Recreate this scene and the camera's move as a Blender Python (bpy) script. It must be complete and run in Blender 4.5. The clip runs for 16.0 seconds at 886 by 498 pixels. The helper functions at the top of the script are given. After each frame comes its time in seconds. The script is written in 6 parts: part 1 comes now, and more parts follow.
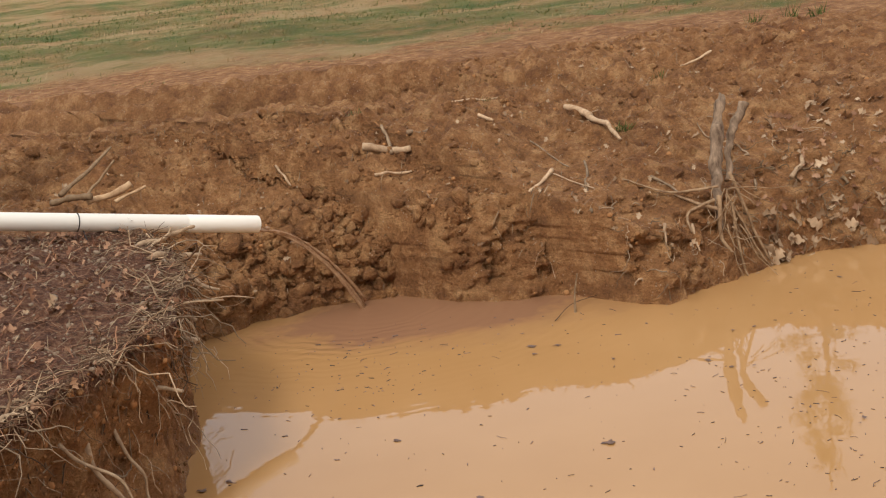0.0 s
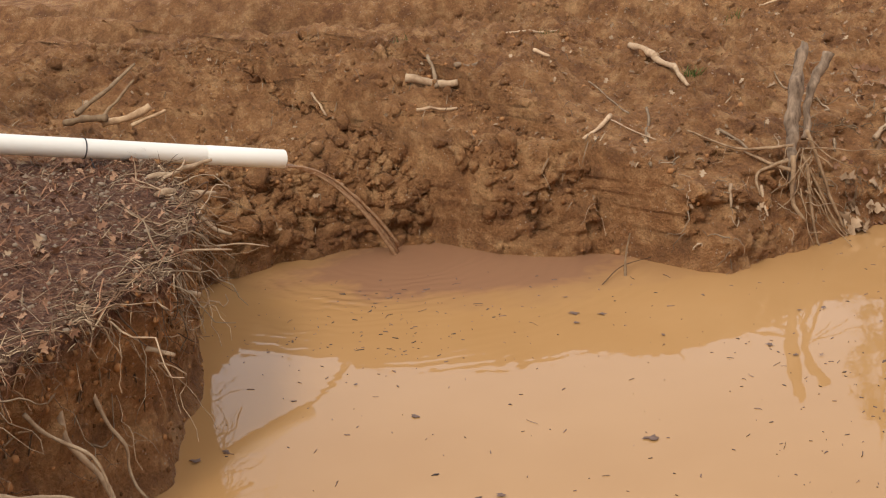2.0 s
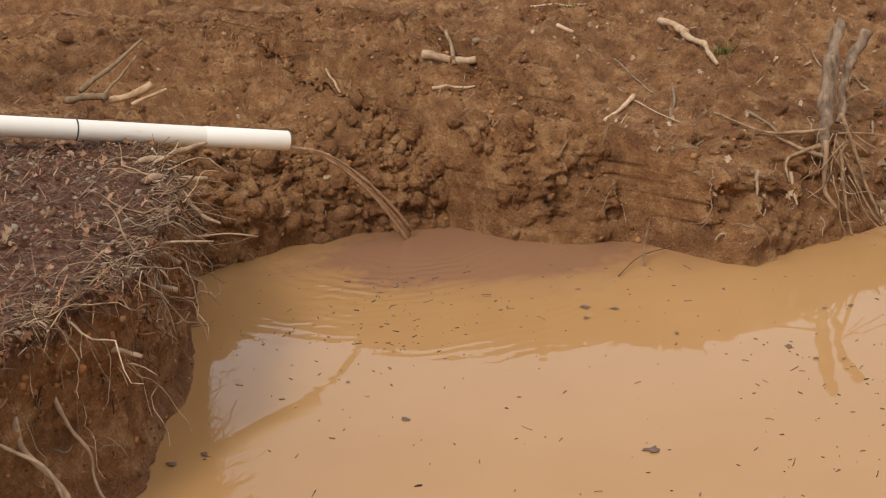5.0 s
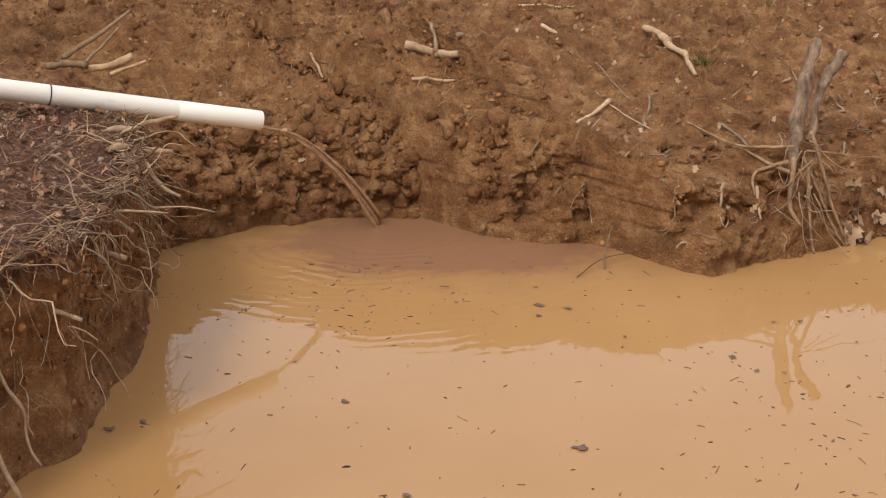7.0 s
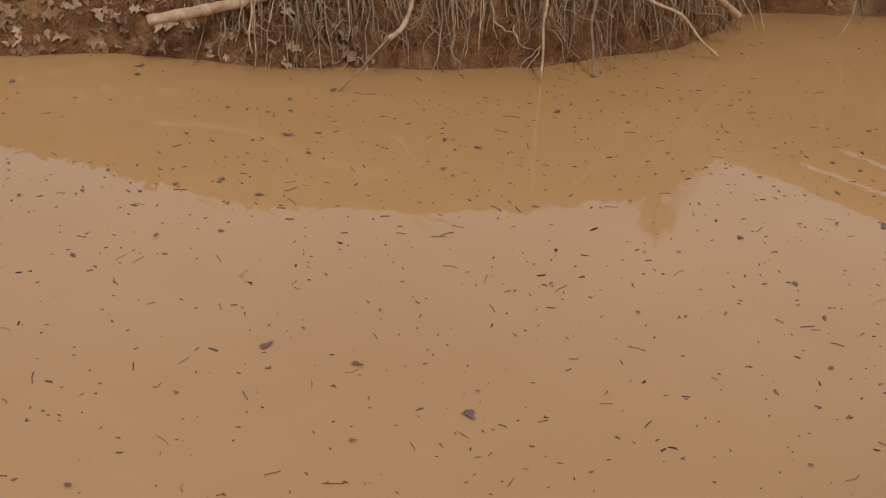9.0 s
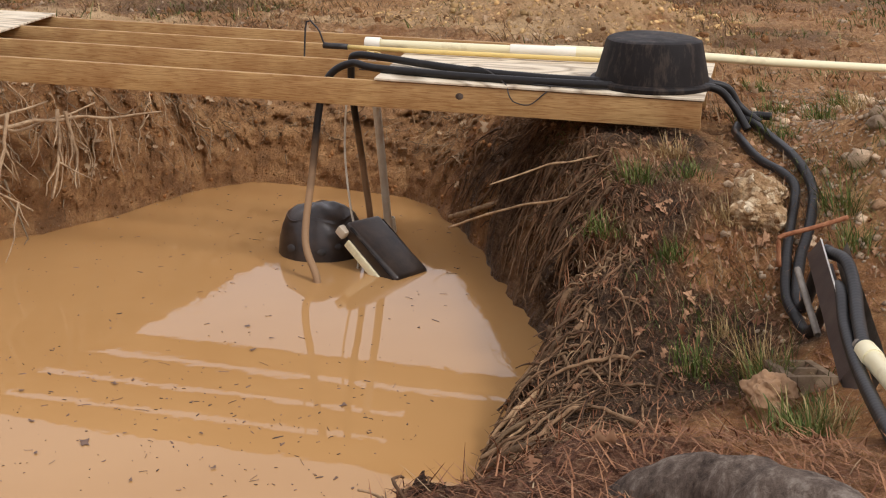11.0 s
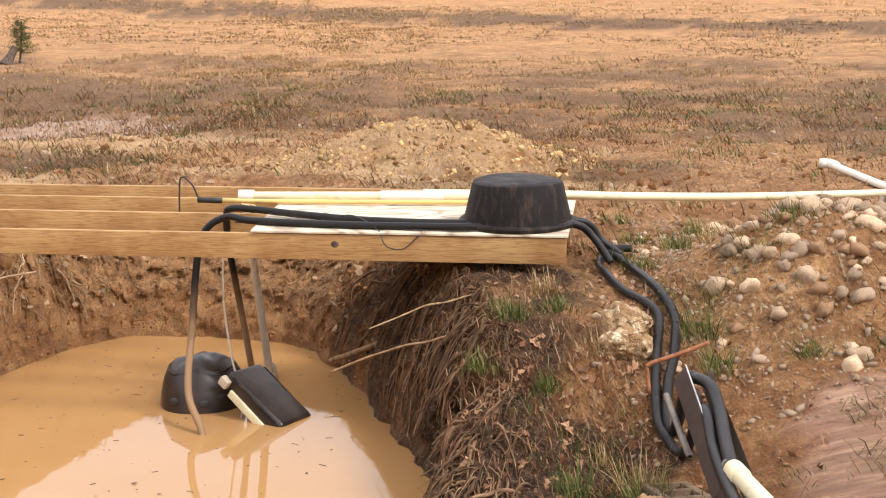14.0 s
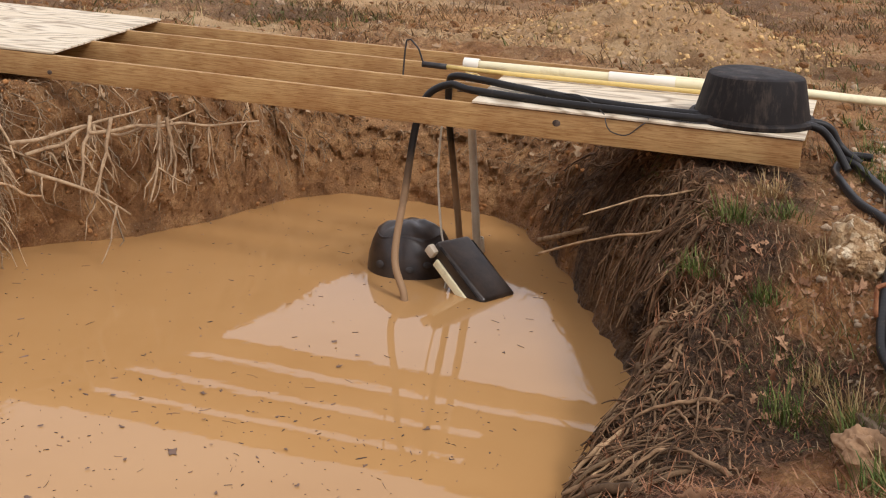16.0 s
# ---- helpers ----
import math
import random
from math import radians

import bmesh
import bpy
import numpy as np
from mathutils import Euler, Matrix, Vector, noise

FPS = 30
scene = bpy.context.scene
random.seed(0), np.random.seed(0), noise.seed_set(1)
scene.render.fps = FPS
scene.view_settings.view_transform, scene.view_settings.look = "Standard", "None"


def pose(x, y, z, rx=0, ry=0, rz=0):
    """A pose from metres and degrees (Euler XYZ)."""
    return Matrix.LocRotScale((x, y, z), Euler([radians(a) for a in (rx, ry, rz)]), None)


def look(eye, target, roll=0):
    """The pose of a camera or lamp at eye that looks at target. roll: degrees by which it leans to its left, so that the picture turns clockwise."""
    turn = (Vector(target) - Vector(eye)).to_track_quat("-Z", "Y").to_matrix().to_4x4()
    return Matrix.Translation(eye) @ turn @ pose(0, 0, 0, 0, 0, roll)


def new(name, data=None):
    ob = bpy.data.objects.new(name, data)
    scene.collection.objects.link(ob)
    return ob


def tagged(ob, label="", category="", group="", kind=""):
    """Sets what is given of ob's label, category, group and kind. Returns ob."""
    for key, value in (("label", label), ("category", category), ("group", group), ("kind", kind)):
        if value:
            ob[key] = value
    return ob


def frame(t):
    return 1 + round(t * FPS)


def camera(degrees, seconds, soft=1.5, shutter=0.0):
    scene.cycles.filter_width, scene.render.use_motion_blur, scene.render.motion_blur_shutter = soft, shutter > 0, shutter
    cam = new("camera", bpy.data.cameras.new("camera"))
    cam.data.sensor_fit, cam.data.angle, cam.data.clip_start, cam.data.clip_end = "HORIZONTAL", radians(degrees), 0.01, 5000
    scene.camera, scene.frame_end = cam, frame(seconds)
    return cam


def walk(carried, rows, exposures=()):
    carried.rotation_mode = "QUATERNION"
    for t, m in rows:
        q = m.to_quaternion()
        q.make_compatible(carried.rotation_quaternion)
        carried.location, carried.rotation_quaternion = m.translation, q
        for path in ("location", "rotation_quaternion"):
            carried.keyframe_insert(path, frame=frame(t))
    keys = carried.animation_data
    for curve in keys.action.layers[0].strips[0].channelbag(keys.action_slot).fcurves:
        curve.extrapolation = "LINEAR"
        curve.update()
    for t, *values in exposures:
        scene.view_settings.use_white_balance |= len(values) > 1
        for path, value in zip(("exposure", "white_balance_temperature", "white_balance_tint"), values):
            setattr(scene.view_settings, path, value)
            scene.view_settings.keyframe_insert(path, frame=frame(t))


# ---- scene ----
cam = camera(38.0, 16.0, 1.15)
PATH = [
    (0, (-0.742, -0.634, 2.159), (-0.64, 1.309, 1.696), -7.1),
    (0.5, (-0.692, -0.399, 2.183), (-0.481, 1.522, 1.667), -4.0),
    (1, (-0.741, -0.2, 2.142), (-0.517, 1.704, 1.575), -4.9),
    (1.5, (-0.75, -0.056, 2.169), (-0.566, 1.828, 1.522), -6.3),
    (2, (-0.611, 0.022, 2.15), (-0.608, 1.937, 1.574), -4.5),
    (2.5, (-0.553, 0.034, 2.148), (-0.67, 1.943, 1.562), -4.6),
    (3, (-0.515, 0.043, 2.151), (-0.638, 1.934, 1.513), -5.5),
    (3.5, (-0.475, 0.079, 2.144), (-0.589, 1.963, 1.481), -6.0),
    (4, (-0.418, 0.195, 2.145), (-0.455, 2.091, 1.512), -6.6),
    (4.5, (-0.351, 0.322, 2.148), (-0.357, 2.213, 1.496), -5.5),
    (4.7, (-0.358, 0.341, 2.152), (-0.415, 2.241, 1.53), -5.9),
    (6.8, (-0.124, 0.295, 2.148), (-0.295, 2.187, 1.521), -0.8),
    (7, (-0.117, 0.287, 2.135), (-0.225, 2.183, 1.508), -0.9),
    (7.5, (-0.096, 0.274, 2.116), (-0.060, 2.170, 1.481), -0.8),
    (8, (-0.078, 0.274, 2.109), (0.245, 2.101, 1.361), 0.4),
    (8.4, (-0.103, 0.39, 2.202), (0.596, 2.072, 1.376), 2.6),
    (8.5, (-0.078, 0.39, 2.2), (0.707, 2.026, 1.359), 2.3),
    (8.7, (-0.032, 0.393, 2.194), (0.927, 1.919, 1.328), 2.4),
    (9, (0.019, 0.396, 2.179), (1.2, 1.753, 1.305), 2.8),
    (9.3, (0.074, 0.374, 2.161), (1.426, 1.596, 1.338), 2.8),
    (9.5, (0.13, 0.338, 2.155), (1.6, 1.445, 1.373), 2.8),
    (9.6, (0.156, 0.323, 2.154), (1.693, 1.352, 1.393), 3.4),
    (10, (0.212, 0.304, 2.166), (1.927, 1.077, 1.487), 3.3),
    (10.2, (0.247, 0.299, 2.174), (2.016, 0.974, 1.529), 3.3),
    (12.3, (0.078, 0.308, 2.326), (1.999, 0.677, 1.91), -0.4),
    (12.5, (0.074, 0.309, 2.331), (2.002, 0.67, 1.937), -0.4),
    (13, (0.069, 0.309, 2.339), (2.004, 0.66, 1.973), -0.4),
    (13.5, (0.044, 0.279, 2.333), (1.98, 0.626, 1.97), -0.3),
    (14, (-0.004, 0.296, 2.328), (1.95, 0.572, 2.003), -0.2),
    (14.5, (-0.008, 0.347, 2.328), (1.923, 0.708, 1.951), 0.2),
    (15, (0.048, 0.374, 2.312), (1.923, 0.905, 1.859), 1.7),
    (15.5, (0.13, 0.386, 2.311), (1.976, 0.953, 1.793), 3.2),
    (16, (0.193, 0.364, 2.327), (2.034, 0.942, 1.8), 3.8),
]
walk(cam, [(t, look(e, g, r)) for t, e, g, r in PATH],
     [(0, 0.06, 6350, 11), (0.8, 0.20, 6350, 11), (1.7, 0.12, 6300, 11), (2.6, 0.13, 6300, 11), (3.3, 0.09, 6250, 11), (4.7, 0.0, 6250, 11), (7.5, 0.06, 6250, 12), (8.2, -0.34, 6200, 12), (8.8, -0.46, 6050, 13), (9.5, -0.58, 6150, 13), (10.2, -0.5, 6250, 13),
      (12.3, 0.72, 6300, 12.5), (14.0, 0.70, 6300, 12.5), (14.5, 0.29, 6300, 12.5), (15.0, 0.16, 6250, 13), (16.0, 0.03, 6250, 13)])

# ---- world, sun, exposure ----
SUN_EL, SUN_AZ = radians(50), radians(205)
world = bpy.data.worlds.new("overcast_sky")
scene.world = world
world.use_nodes = True
wt = world.node_tree
sky = wt.nodes.new("ShaderNodeTexSky")
sky.sky_type = "NISHITA"
sky.sun_disc = False
sky.sun_elevation, sky.sun_rotation = SUN_EL, SUN_AZ
sky.dust_density, sky.air_density, sky.ozone_density = 4.0, 1.0, 1.0
hsv = wt.nodes.new("ShaderNodeHueSaturation")
hsv.inputs["Saturation"].default_value = 0.22
wt.links.new(sky.outputs["Color"], hsv.inputs["Color"])
cloud = wt.nodes.new("ShaderNodeMix")
cloud.data_type = "RGBA"
cloud.inputs["Factor"].default_value = 0.7
cloud.inputs["B"].default_value = (9.4, 9.2, 9.6, 1)
wt.links.new(hsv.outputs["Color"], cloud.inputs["A"])
wt.links.new(cloud.outputs["Result"], wt.nodes["Background"].inputs["Color"])
wt.nodes["Background"].inputs["Strength"].default_value = 0.13
sun = new("sun", bpy.data.lights.new("sun", "SUN"))
sun.data.energy, sun.data.angle, sun.data.color = 1.5, radians(12), (1.0, 0.95, 0.88)
sun.matrix_world = look((0, 0, 0), (-math.sin(SUN_AZ) * math.cos(SUN_EL), -math.cos(SUN_AZ) * math.cos(SUN_EL), -math.sin(SUN_EL)))

# ---- materials ----


class Nodes:
    """A small wrapper round a material's node tree."""

    def __init__(self, name, rough=0.8, spec=0.3):
        self.m = bpy.data.materials.new(name)
        self.m.use_nodes = True
        self.t = self.m.node_tree
        self.b = self.t.nodes["Principled BSDF"]
        self.b.inputs["Roughness"].default_value = rough
        self.b.inputs["Specular IOR Level"].default_value = spec

    def node(self, kind, **ins):
        n = self.t.nodes.new(kind)
        for k, v in ins.items():
            self.put(n.inputs[k.replace("_", " ")], v)
        return n

    def put(self, sock, v):
        if isinstance(v, bpy.types.NodeSocket):
            self.t.links.new(v, sock)
        else:
            sock.default_value = v

    def coord(self):
        return self.node("ShaderNodeNewGeometry").outputs["Position"]

    def local(self):
        return self.node("ShaderNodeTexCoord").outputs["Object"]

    def noise(self, scale, detail=4.0, rough=0.55, vec=None, out="Fac"):
        n = self.node("ShaderNodeTexNoise", Scale=scale, Detail=detail, Roughness=rough)
        self.put(n.inputs["Vector"], vec if vec else self.coord())
        return n.outputs[out]

    def ramp(self, fac, *stops):
        n = self.node("ShaderNodeValToRGB", Fac=fac)
        e = n.color_ramp.elements
        while len(e) < len(stops):
            e.new(0.5)
        for el, (p, c) in zip(e, stops):
            el.position = p
            el.color = (*c, 1) if not isinstance(c, (int, float)) else (c, c, c, 1)
        return n.outputs["Color"]

    def mix(self, fac, a, b, how="MIX"):
        n = self.t.nodes.new("ShaderNodeMix")
        n.data_type, n.blend_type = "RGBA", how
        self.put(n.inputs["Factor"], fac)
        self.put(n.inputs["A"], a if isinstance(a, bpy.types.NodeSocket) else (*a, 1))
        self.put(n.inputs["B"], b if isinstance(b, bpy.types.NodeSocket) else (*b, 1))
        return n.outputs["Result"]

    def math(self, op, a, b=0.0, clamp=False):
        n = self.t.nodes.new("ShaderNodeMath")
        n.operation, n.use_clamp = op, clamp
        self.put(n.inputs[0], a)
        self.put(n.inputs[1], b)
        return n.outputs[0]

    def attr(self, name):
        n = self.t.nodes.new("ShaderNodeAttribute")
        n.attribute_name = name
        return n.outputs["Fac"]

    def island(self):
        return self.node("ShaderNodeNewGeometry").outputs["Random Per Island"]

    def each(self):
        return self.node("ShaderNodeObjectInfo").outputs["Random"]

    def stretch(self, vec, sx, sy, sz):
        n = self.node("ShaderNodeMapping", Vector=vec)
        n.inputs["Scale"].default_value = (sx, sy, sz)
        return n.outputs["Vector"]

    def bump(self, h, strength=0.4, dist=0.01, normal=None):
        n = self.node("ShaderNodeBump", Height=h, Strength=strength, Distance=dist)
        if normal:
            self.put(n.inputs["Normal"], normal)
        self.put(self.b.inputs["Normal"], n.outputs["Normal"])
        return n.outputs["Normal"]

    def done(self, color=None, rough=None):
        if color is not None:
            self.put(self.b.inputs["Base Color"], color if isinstance(color, bpy.types.NodeSocket) else (*color, 1))
        if rough is not None:
            self.put(self.b.inputs["Roughness"], rough)
        return self.m


def soil_material():
    n = Nodes("clay_soil", 0.85, 0.25)
    big = n.ramp(n.noise(0.9, 3), (0.35, (0.30, 0.132, 0.047)), (0.68, (0.50, 0.248, 0.094)))
    mid = n.ramp(n.noise(7, 6, 0.65), (0.34, (0.150, 0.056, 0.020)), (0.5, (0.38, 0.170, 0.059)), (0.66, (0.70, 0.40, 0.17)))
    col = n.mix(0.6, big, mid)
    fine = n.ramp(n.noise(60, 5, 0.75), (0.32, 0.58), (0.68, 1.28))
    col = n.mix(0.75, col, fine, "MULTIPLY")
    # ground kinds laid out on the plan
    straw = n.ramp(n.noise(38, 5, 0.7), (0.3, (0.055, 0.024, 0.014)), (0.5, (0.175, 0.075, 0.038)), (0.70, (0.37, 0.205, 0.11)))
    col = n.mix(n.attr("straw"), col, straw)
    dry = n.ramp(n.noise(22, 6, 0.75), (0.32, (0.17, 0.088, 0.040)), (0.5, (0.47, 0.265, 0.125)), (0.68, (0.76, 0.52, 0.29)))
    dry = n.mix(0.85, dry, n.ramp(n.noise(0.45, 5, 0.65), (0.34, (0.78, 0.68, 0.60)), (0.5, (1.08, 1.05, 1.0)), (0.66, (1.3, 1.27, 1.16))), "MULTIPLY")
    dry = n.mix(0.8, dry, n.ramp(n.noise(2.6, 5, 0.7), (0.35, (0.55, 0.50, 0.44)), (0.6, (1.15, 1.12, 1.06))), "MULTIPLY")
    col = n.mix(n.attr("dry"), col, dry)
    green = n.ramp(n.noise(0.42, 7, 0.70, n.stretch(n.coord(), 0.6, 1.0, 1.0)), (0.38, (0.075, 0.105, 0.016)), (0.5, (0.16, 0.165, 0.040)), (0.60, (0.40, 0.28, 0.12)))
    col = n.mix(n.attr("grass"), col, green)
    pale = n.ramp(n.noise(5, 5, 0.6), (0.3, (0.56, 0.345, 0.16)), (0.7, (0.74, 0.51, 0.28)))
    col = n.mix(n.attr("pale"), col, pale)
    # palest streaks put the sky's reflection on wet ripples into the mud colour
    mud = n.ramp(n.noise(4, 4, 0.6, n.stretch(n.coord(), 5.0, 0.9, 1.0)), (0.34, (0.17, 0.082, 0.042)), (0.55, (0.26, 0.140, 0.080)), (0.68, (0.36, 0.215, 0.130)))
    col = n.mix(n.attr("mud"), col, mud)
    # dark litter colour, which also paints the shade along the wheel ruts
    litter = n.ramp(n.noise(30, 6, 0.75), (0.32, (0.032, 0.018, 0.010)), (0.52, (0.105, 0.058, 0.030)), (0.75, (0.30, 0.19, 0.105)))
    col = n.mix(n.attr("litter"), col, litter)
    # pebbles and chips
    vor = n.node("ShaderNodeTexVoronoi", Scale=34.0)
    n.put(vor.inputs["Vector"], n.coord())
    chips = n.math("MULTIPLY", n.ramp(vor.outputs["Distance"], (0.14, 1.0), (0.2, 0.0)), n.ramp(n.noise(5), (0.52, 0.0), (0.6, 0.8)))
    col = n.mix(chips, col, (0.55, 0.38, 0.24))
    damp = n.ramp(n.node("ShaderNodeSeparateXYZ", Vector=n.coord()).outputs["Z"], (0.0, 0.35), (0.12, 0.9))
    rough = n.math("SUBTRACT", damp, n.math("MULTIPLY", n.attr("mud"), n.ramp(n.noise(2.2, 4, 0.6, n.stretch(n.coord(), 4.0, 0.8, 1.0)), (0.4, 0.76), (0.6, 0.56))), True)
    h = n.math("ADD", n.math("MULTIPLY", n.noise(24, 6, 0.7), 1.0), n.math("MULTIPLY", n.noise(110, 4, 0.7), 0.28))
    h = n.math("MULTIPLY", h, n.math("SUBTRACT", 1.0, n.math("MULTIPLY", n.attr("mud"), 0.9)))
    n.bump(h, 1.0, 0.075)
    return n.done(col, rough)


def water_material():
    n = Nodes("muddy_water", 0.045, 0.5)
    n.b.inputs["IOR"].default_value = 1.33
    p = n.coord()
    col = n.mix(n.ramp(n.noise(0.5, 4, 0.6, p), (0.35, 0.0), (0.65, 1.0)), (0.40, 0.215, 0.078), (0.44, 0.245, 0.095))
    # silt plume where the pipe pours in
    d = n.node("ShaderNodeVectorMath")
    d.operation = "DISTANCE"
    warp = n.node("ShaderNodeVectorMath")
    warp.operation = "ADD"
    n.put(warp.inputs[0], n.stretch(p, 0.62, 1.0, 1.0))
    sc = n.node("ShaderNodeVectorMath")
    sc.operation = "SCALE"
    n.put(sc.inputs[0], n.noise(2.2, 4, 0.6, p, "Color"))
    sc.inputs["Scale"].default_value = 0.75
    n.put(warp.inputs[1], sc.outputs[0])
    n.put(d.inputs[0], warp.outputs[0])
    d.inputs[1].default_value = (-0.45 * 0.62 + 0.37, 6.86 + 0.37, 0.37)
    plume = n.ramp(d.outputs["Value"], (0.50, 1.0), (0.62, 0.35), (0.82, 0.0))
    col = n.mix(n.math("MULTIPLY", plume, 0.9), col, (0.26, 0.130, 0.070))
    # rings round the place where the stream lands, fading with distance
    e = n.node("ShaderNodeVectorMath")
    e.operation = "DISTANCE"
    n.put(e.inputs[0], p)
    e.inputs[1].default_value = (-0.80, 7.08, 0.0)
    r = e.outputs["Value"]
    ring = n.math("SINE", n.math("ADD", n.math("MULTIPLY", r, 70.0), n.math("MULTIPLY", n.noise(3.0, 3, 0.6, p), 16.0)))
    fade = n.ramp(r, (0.25, 0.08), (0.8, 0.55), (1.0, 0.2))
    fade2 = n.ramp(n.math("MULTIPLY", r, 0.3), (0.2, 1.0), (0.62, 0.0))
    slow = n.noise(1.6, 3, 0.5, n.stretch(p, 1.0, 1.0, 1.0))
    h = n.math("ADD", n.math("MULTIPLY", n.math("MULTIPLY", ring, fade2), n.math("MULTIPLY", n.math("MULTIPLY", fade, n.ramp(n.noise(1.3, 3, 0.6, p), (0.40, 0.2), (0.60, 1.0))), 0.0034)), n.math("ADD", n.math("MULTIPLY", slow, 0.0014), n.math("MULTIPLY", n.noise(11, 3, 0.5, p), 0.00022)))
    b = n.node("ShaderNodeBump", Height=h, Strength=1.0, Distance=1.0)
    n.put(n.b.inputs["Normal"], b.outputs["Normal"])
    return n.done(col, n.math("ADD", n.math("MULTIPLY", plume, 0.14), 0.012))


def plain(name, c1, c2, scale=12, rough=0.7, spec=0.3, bump=0.3, metal=0.0, per="", stretch=None, dist=0.004):
    n = Nodes(name, rough, spec)
    v = n.local()
    if stretch:
        v = n.stretch(v, *stretch)
    f = n.noise(scale, 6, 0.65, v)
    col = n.mix(n.ramp(f, (0.3, 0.0), (0.7, 1.0)), c1, c2)
    if per:
        r = n.island() if per == "island" else n.each()
        col = n.mix(0.8, col, n.ramp(r, (0.0, 0.35), (0.6, 0.95), (1.0, 1.5)), "MULTIPLY")
    n.b.inputs["Metallic"].default_value = metal
    n.bump(n.noise(scale * 4, 5, 0.7, v), bump, dist)
    return n.done(col)


def lumber_material():
    n = Nodes("treated_lumber", 0.62, 0.3)
    v = n.local()
    rings = n.noise(3.2, 3, 0.5, n.stretch(v, 9.0, 0.45, 9.0))
    grain = n.ramp(n.math("FRACT", n.math("MULTIPLY", rings, 9.0)), (0.0, (0.40, 0.240, 0.095)), (0.6, (0.50, 0.325, 0.140)), (1.0, (0.31, 0.165, 0.058)))
    stain = n.ramp(n.noise(2.2, 5, 0.6, v), (0.35, (0.72, 0.55, 0.44)), (0.6, (1.1, 1.06, 1.0)))
    col = n.mix(0.8, grain, stain, "MULTIPLY")
    fib = n.noise(30, 5, 0.7, n.stretch(v, 12.0, 0.5, 12.0))
    col = n.mix(0.5, col, n.ramp(fib, (0.3, 0.6), (0.7, 1.2)), "MULTIPLY")
    n.bump(fib, 0.3, 0.003)
    return n.done(col)


def plywood_material():
    n = Nodes("weathered_plywood", 0.7, 0.25)
    v = n.local()
    w = n.noise(1.1, 2, 0.45, n.stretch(v, 3.0, 0.9, 1.0))
    col = n.ramp(n.math("FRACT", n.math("MULTIPLY", w, 10.0)), (0.0, (0.64, 0.53, 0.37)), (0.5, (0.74, 0.64, 0.48)), (0.8, (0.36, 0.28, 0.19)), (1.0, (0.62, 0.51, 0.36)))
    fib = n.noise(40, 4, 0.7, n.stretch(v, 8.0, 0.7, 1.0))
    col = n.mix(0.5, col, n.ramp(fib, (0.3, 0.7), (0.7, 1.15)), "MULTIPLY")
    n.bump(fib, 0.3, 0.002)
    return n.done(col)


def pvc_material(name, base, dirt, amount=0.55):
    n = Nodes(name, 0.38, 0.45)
    v = n.local()
    f = n.ramp(n.noise(4.5, 6, 0.7, v), (amount, 0.0), (0.8, 0.8))
    col = n.mix(f, base, dirt)
    n.bump(n.noise(50, 3, 0.6, v), 0.08, 0.002)
    return n.done(col, n.ramp(n.noise(9, 4, 0.6, v), (0.3, 0.3), (0.7, 0.55)))


def bark_material():
    n = Nodes("bark", 0.9, 0.2)
    v = n.stretch(n.local(), 1.0, 1.0, 0.28)
    f = n.noise(26, 6, 0.7, v)
    col = n.ramp(f, (0.3, (0.035, 0.024, 0.018)), (0.52, (0.13, 0.095, 0.072)), (0.75, (0.30, 0.25, 0.20)))
    n.bump(f, 0.9, 0.02)
    return n.done(col)


def leaf_material(name, ca, cb):
    n = Nodes(name, 0.75, 0.25)
    col = n.mix(n.island(), ca, cb)
    col = n.mix(0.5, col, n.ramp(n.noise(40, 3), (0.3, 0.65), (0.7, 1.2)), "MULTIPLY")
    return n.done(col)


def pebble_material():
    n = Nodes("pebble_conglomerate", 0.8, 0.25)
    vo = n.node("ShaderNodeTexVoronoi", Scale=26.0)
    n.put(vo.inputs["Vector"], n.mix(0.12, n.local(), n.noise(14, 4, 0.6, n.local(), "Color"), "ADD"))
    each = n.ramp(n.node("ShaderNodeSeparateXYZ", Vector=vo.outputs["Color"]).outputs["X"], (0.0, (0.28, 0.16, 0.07)), (0.5, (0.42, 0.27, 0.13)), (1.0, (0.74, 0.60, 0.40)))
    col = n.mix(n.ramp(vo.outputs["Distance"], (0.4, 0.0), (0.75, 1.0)), each, (0.36, 0.22, 0.11))
    n.bump(n.math("SUBTRACT", 1.0, vo.outputs["Distance"]), 1.0, 0.03)
    return n.done(col)


def rubber_material():
    n = Nodes("black_rubber", 0.75, 0.18)
    v = n.local()
    scuff = n.ramp(n.noise(9, 6, 0.75, n.stretch(v, 1.6, 1.6, 0.22)), (0.50, 0.0), (0.74, 0.7))
    col = n.mix(scuff, (0.013, 0.010, 0.009), (0.10, 0.072, 0.052))
    n.bump(n.noise(60, 4, 0.6, v), 0.15, 0.003)
    return n.done(col, n.ramp(n.noise(6, 4, 0.6, v), (0.3, 0.5), (0.7, 0.75)))


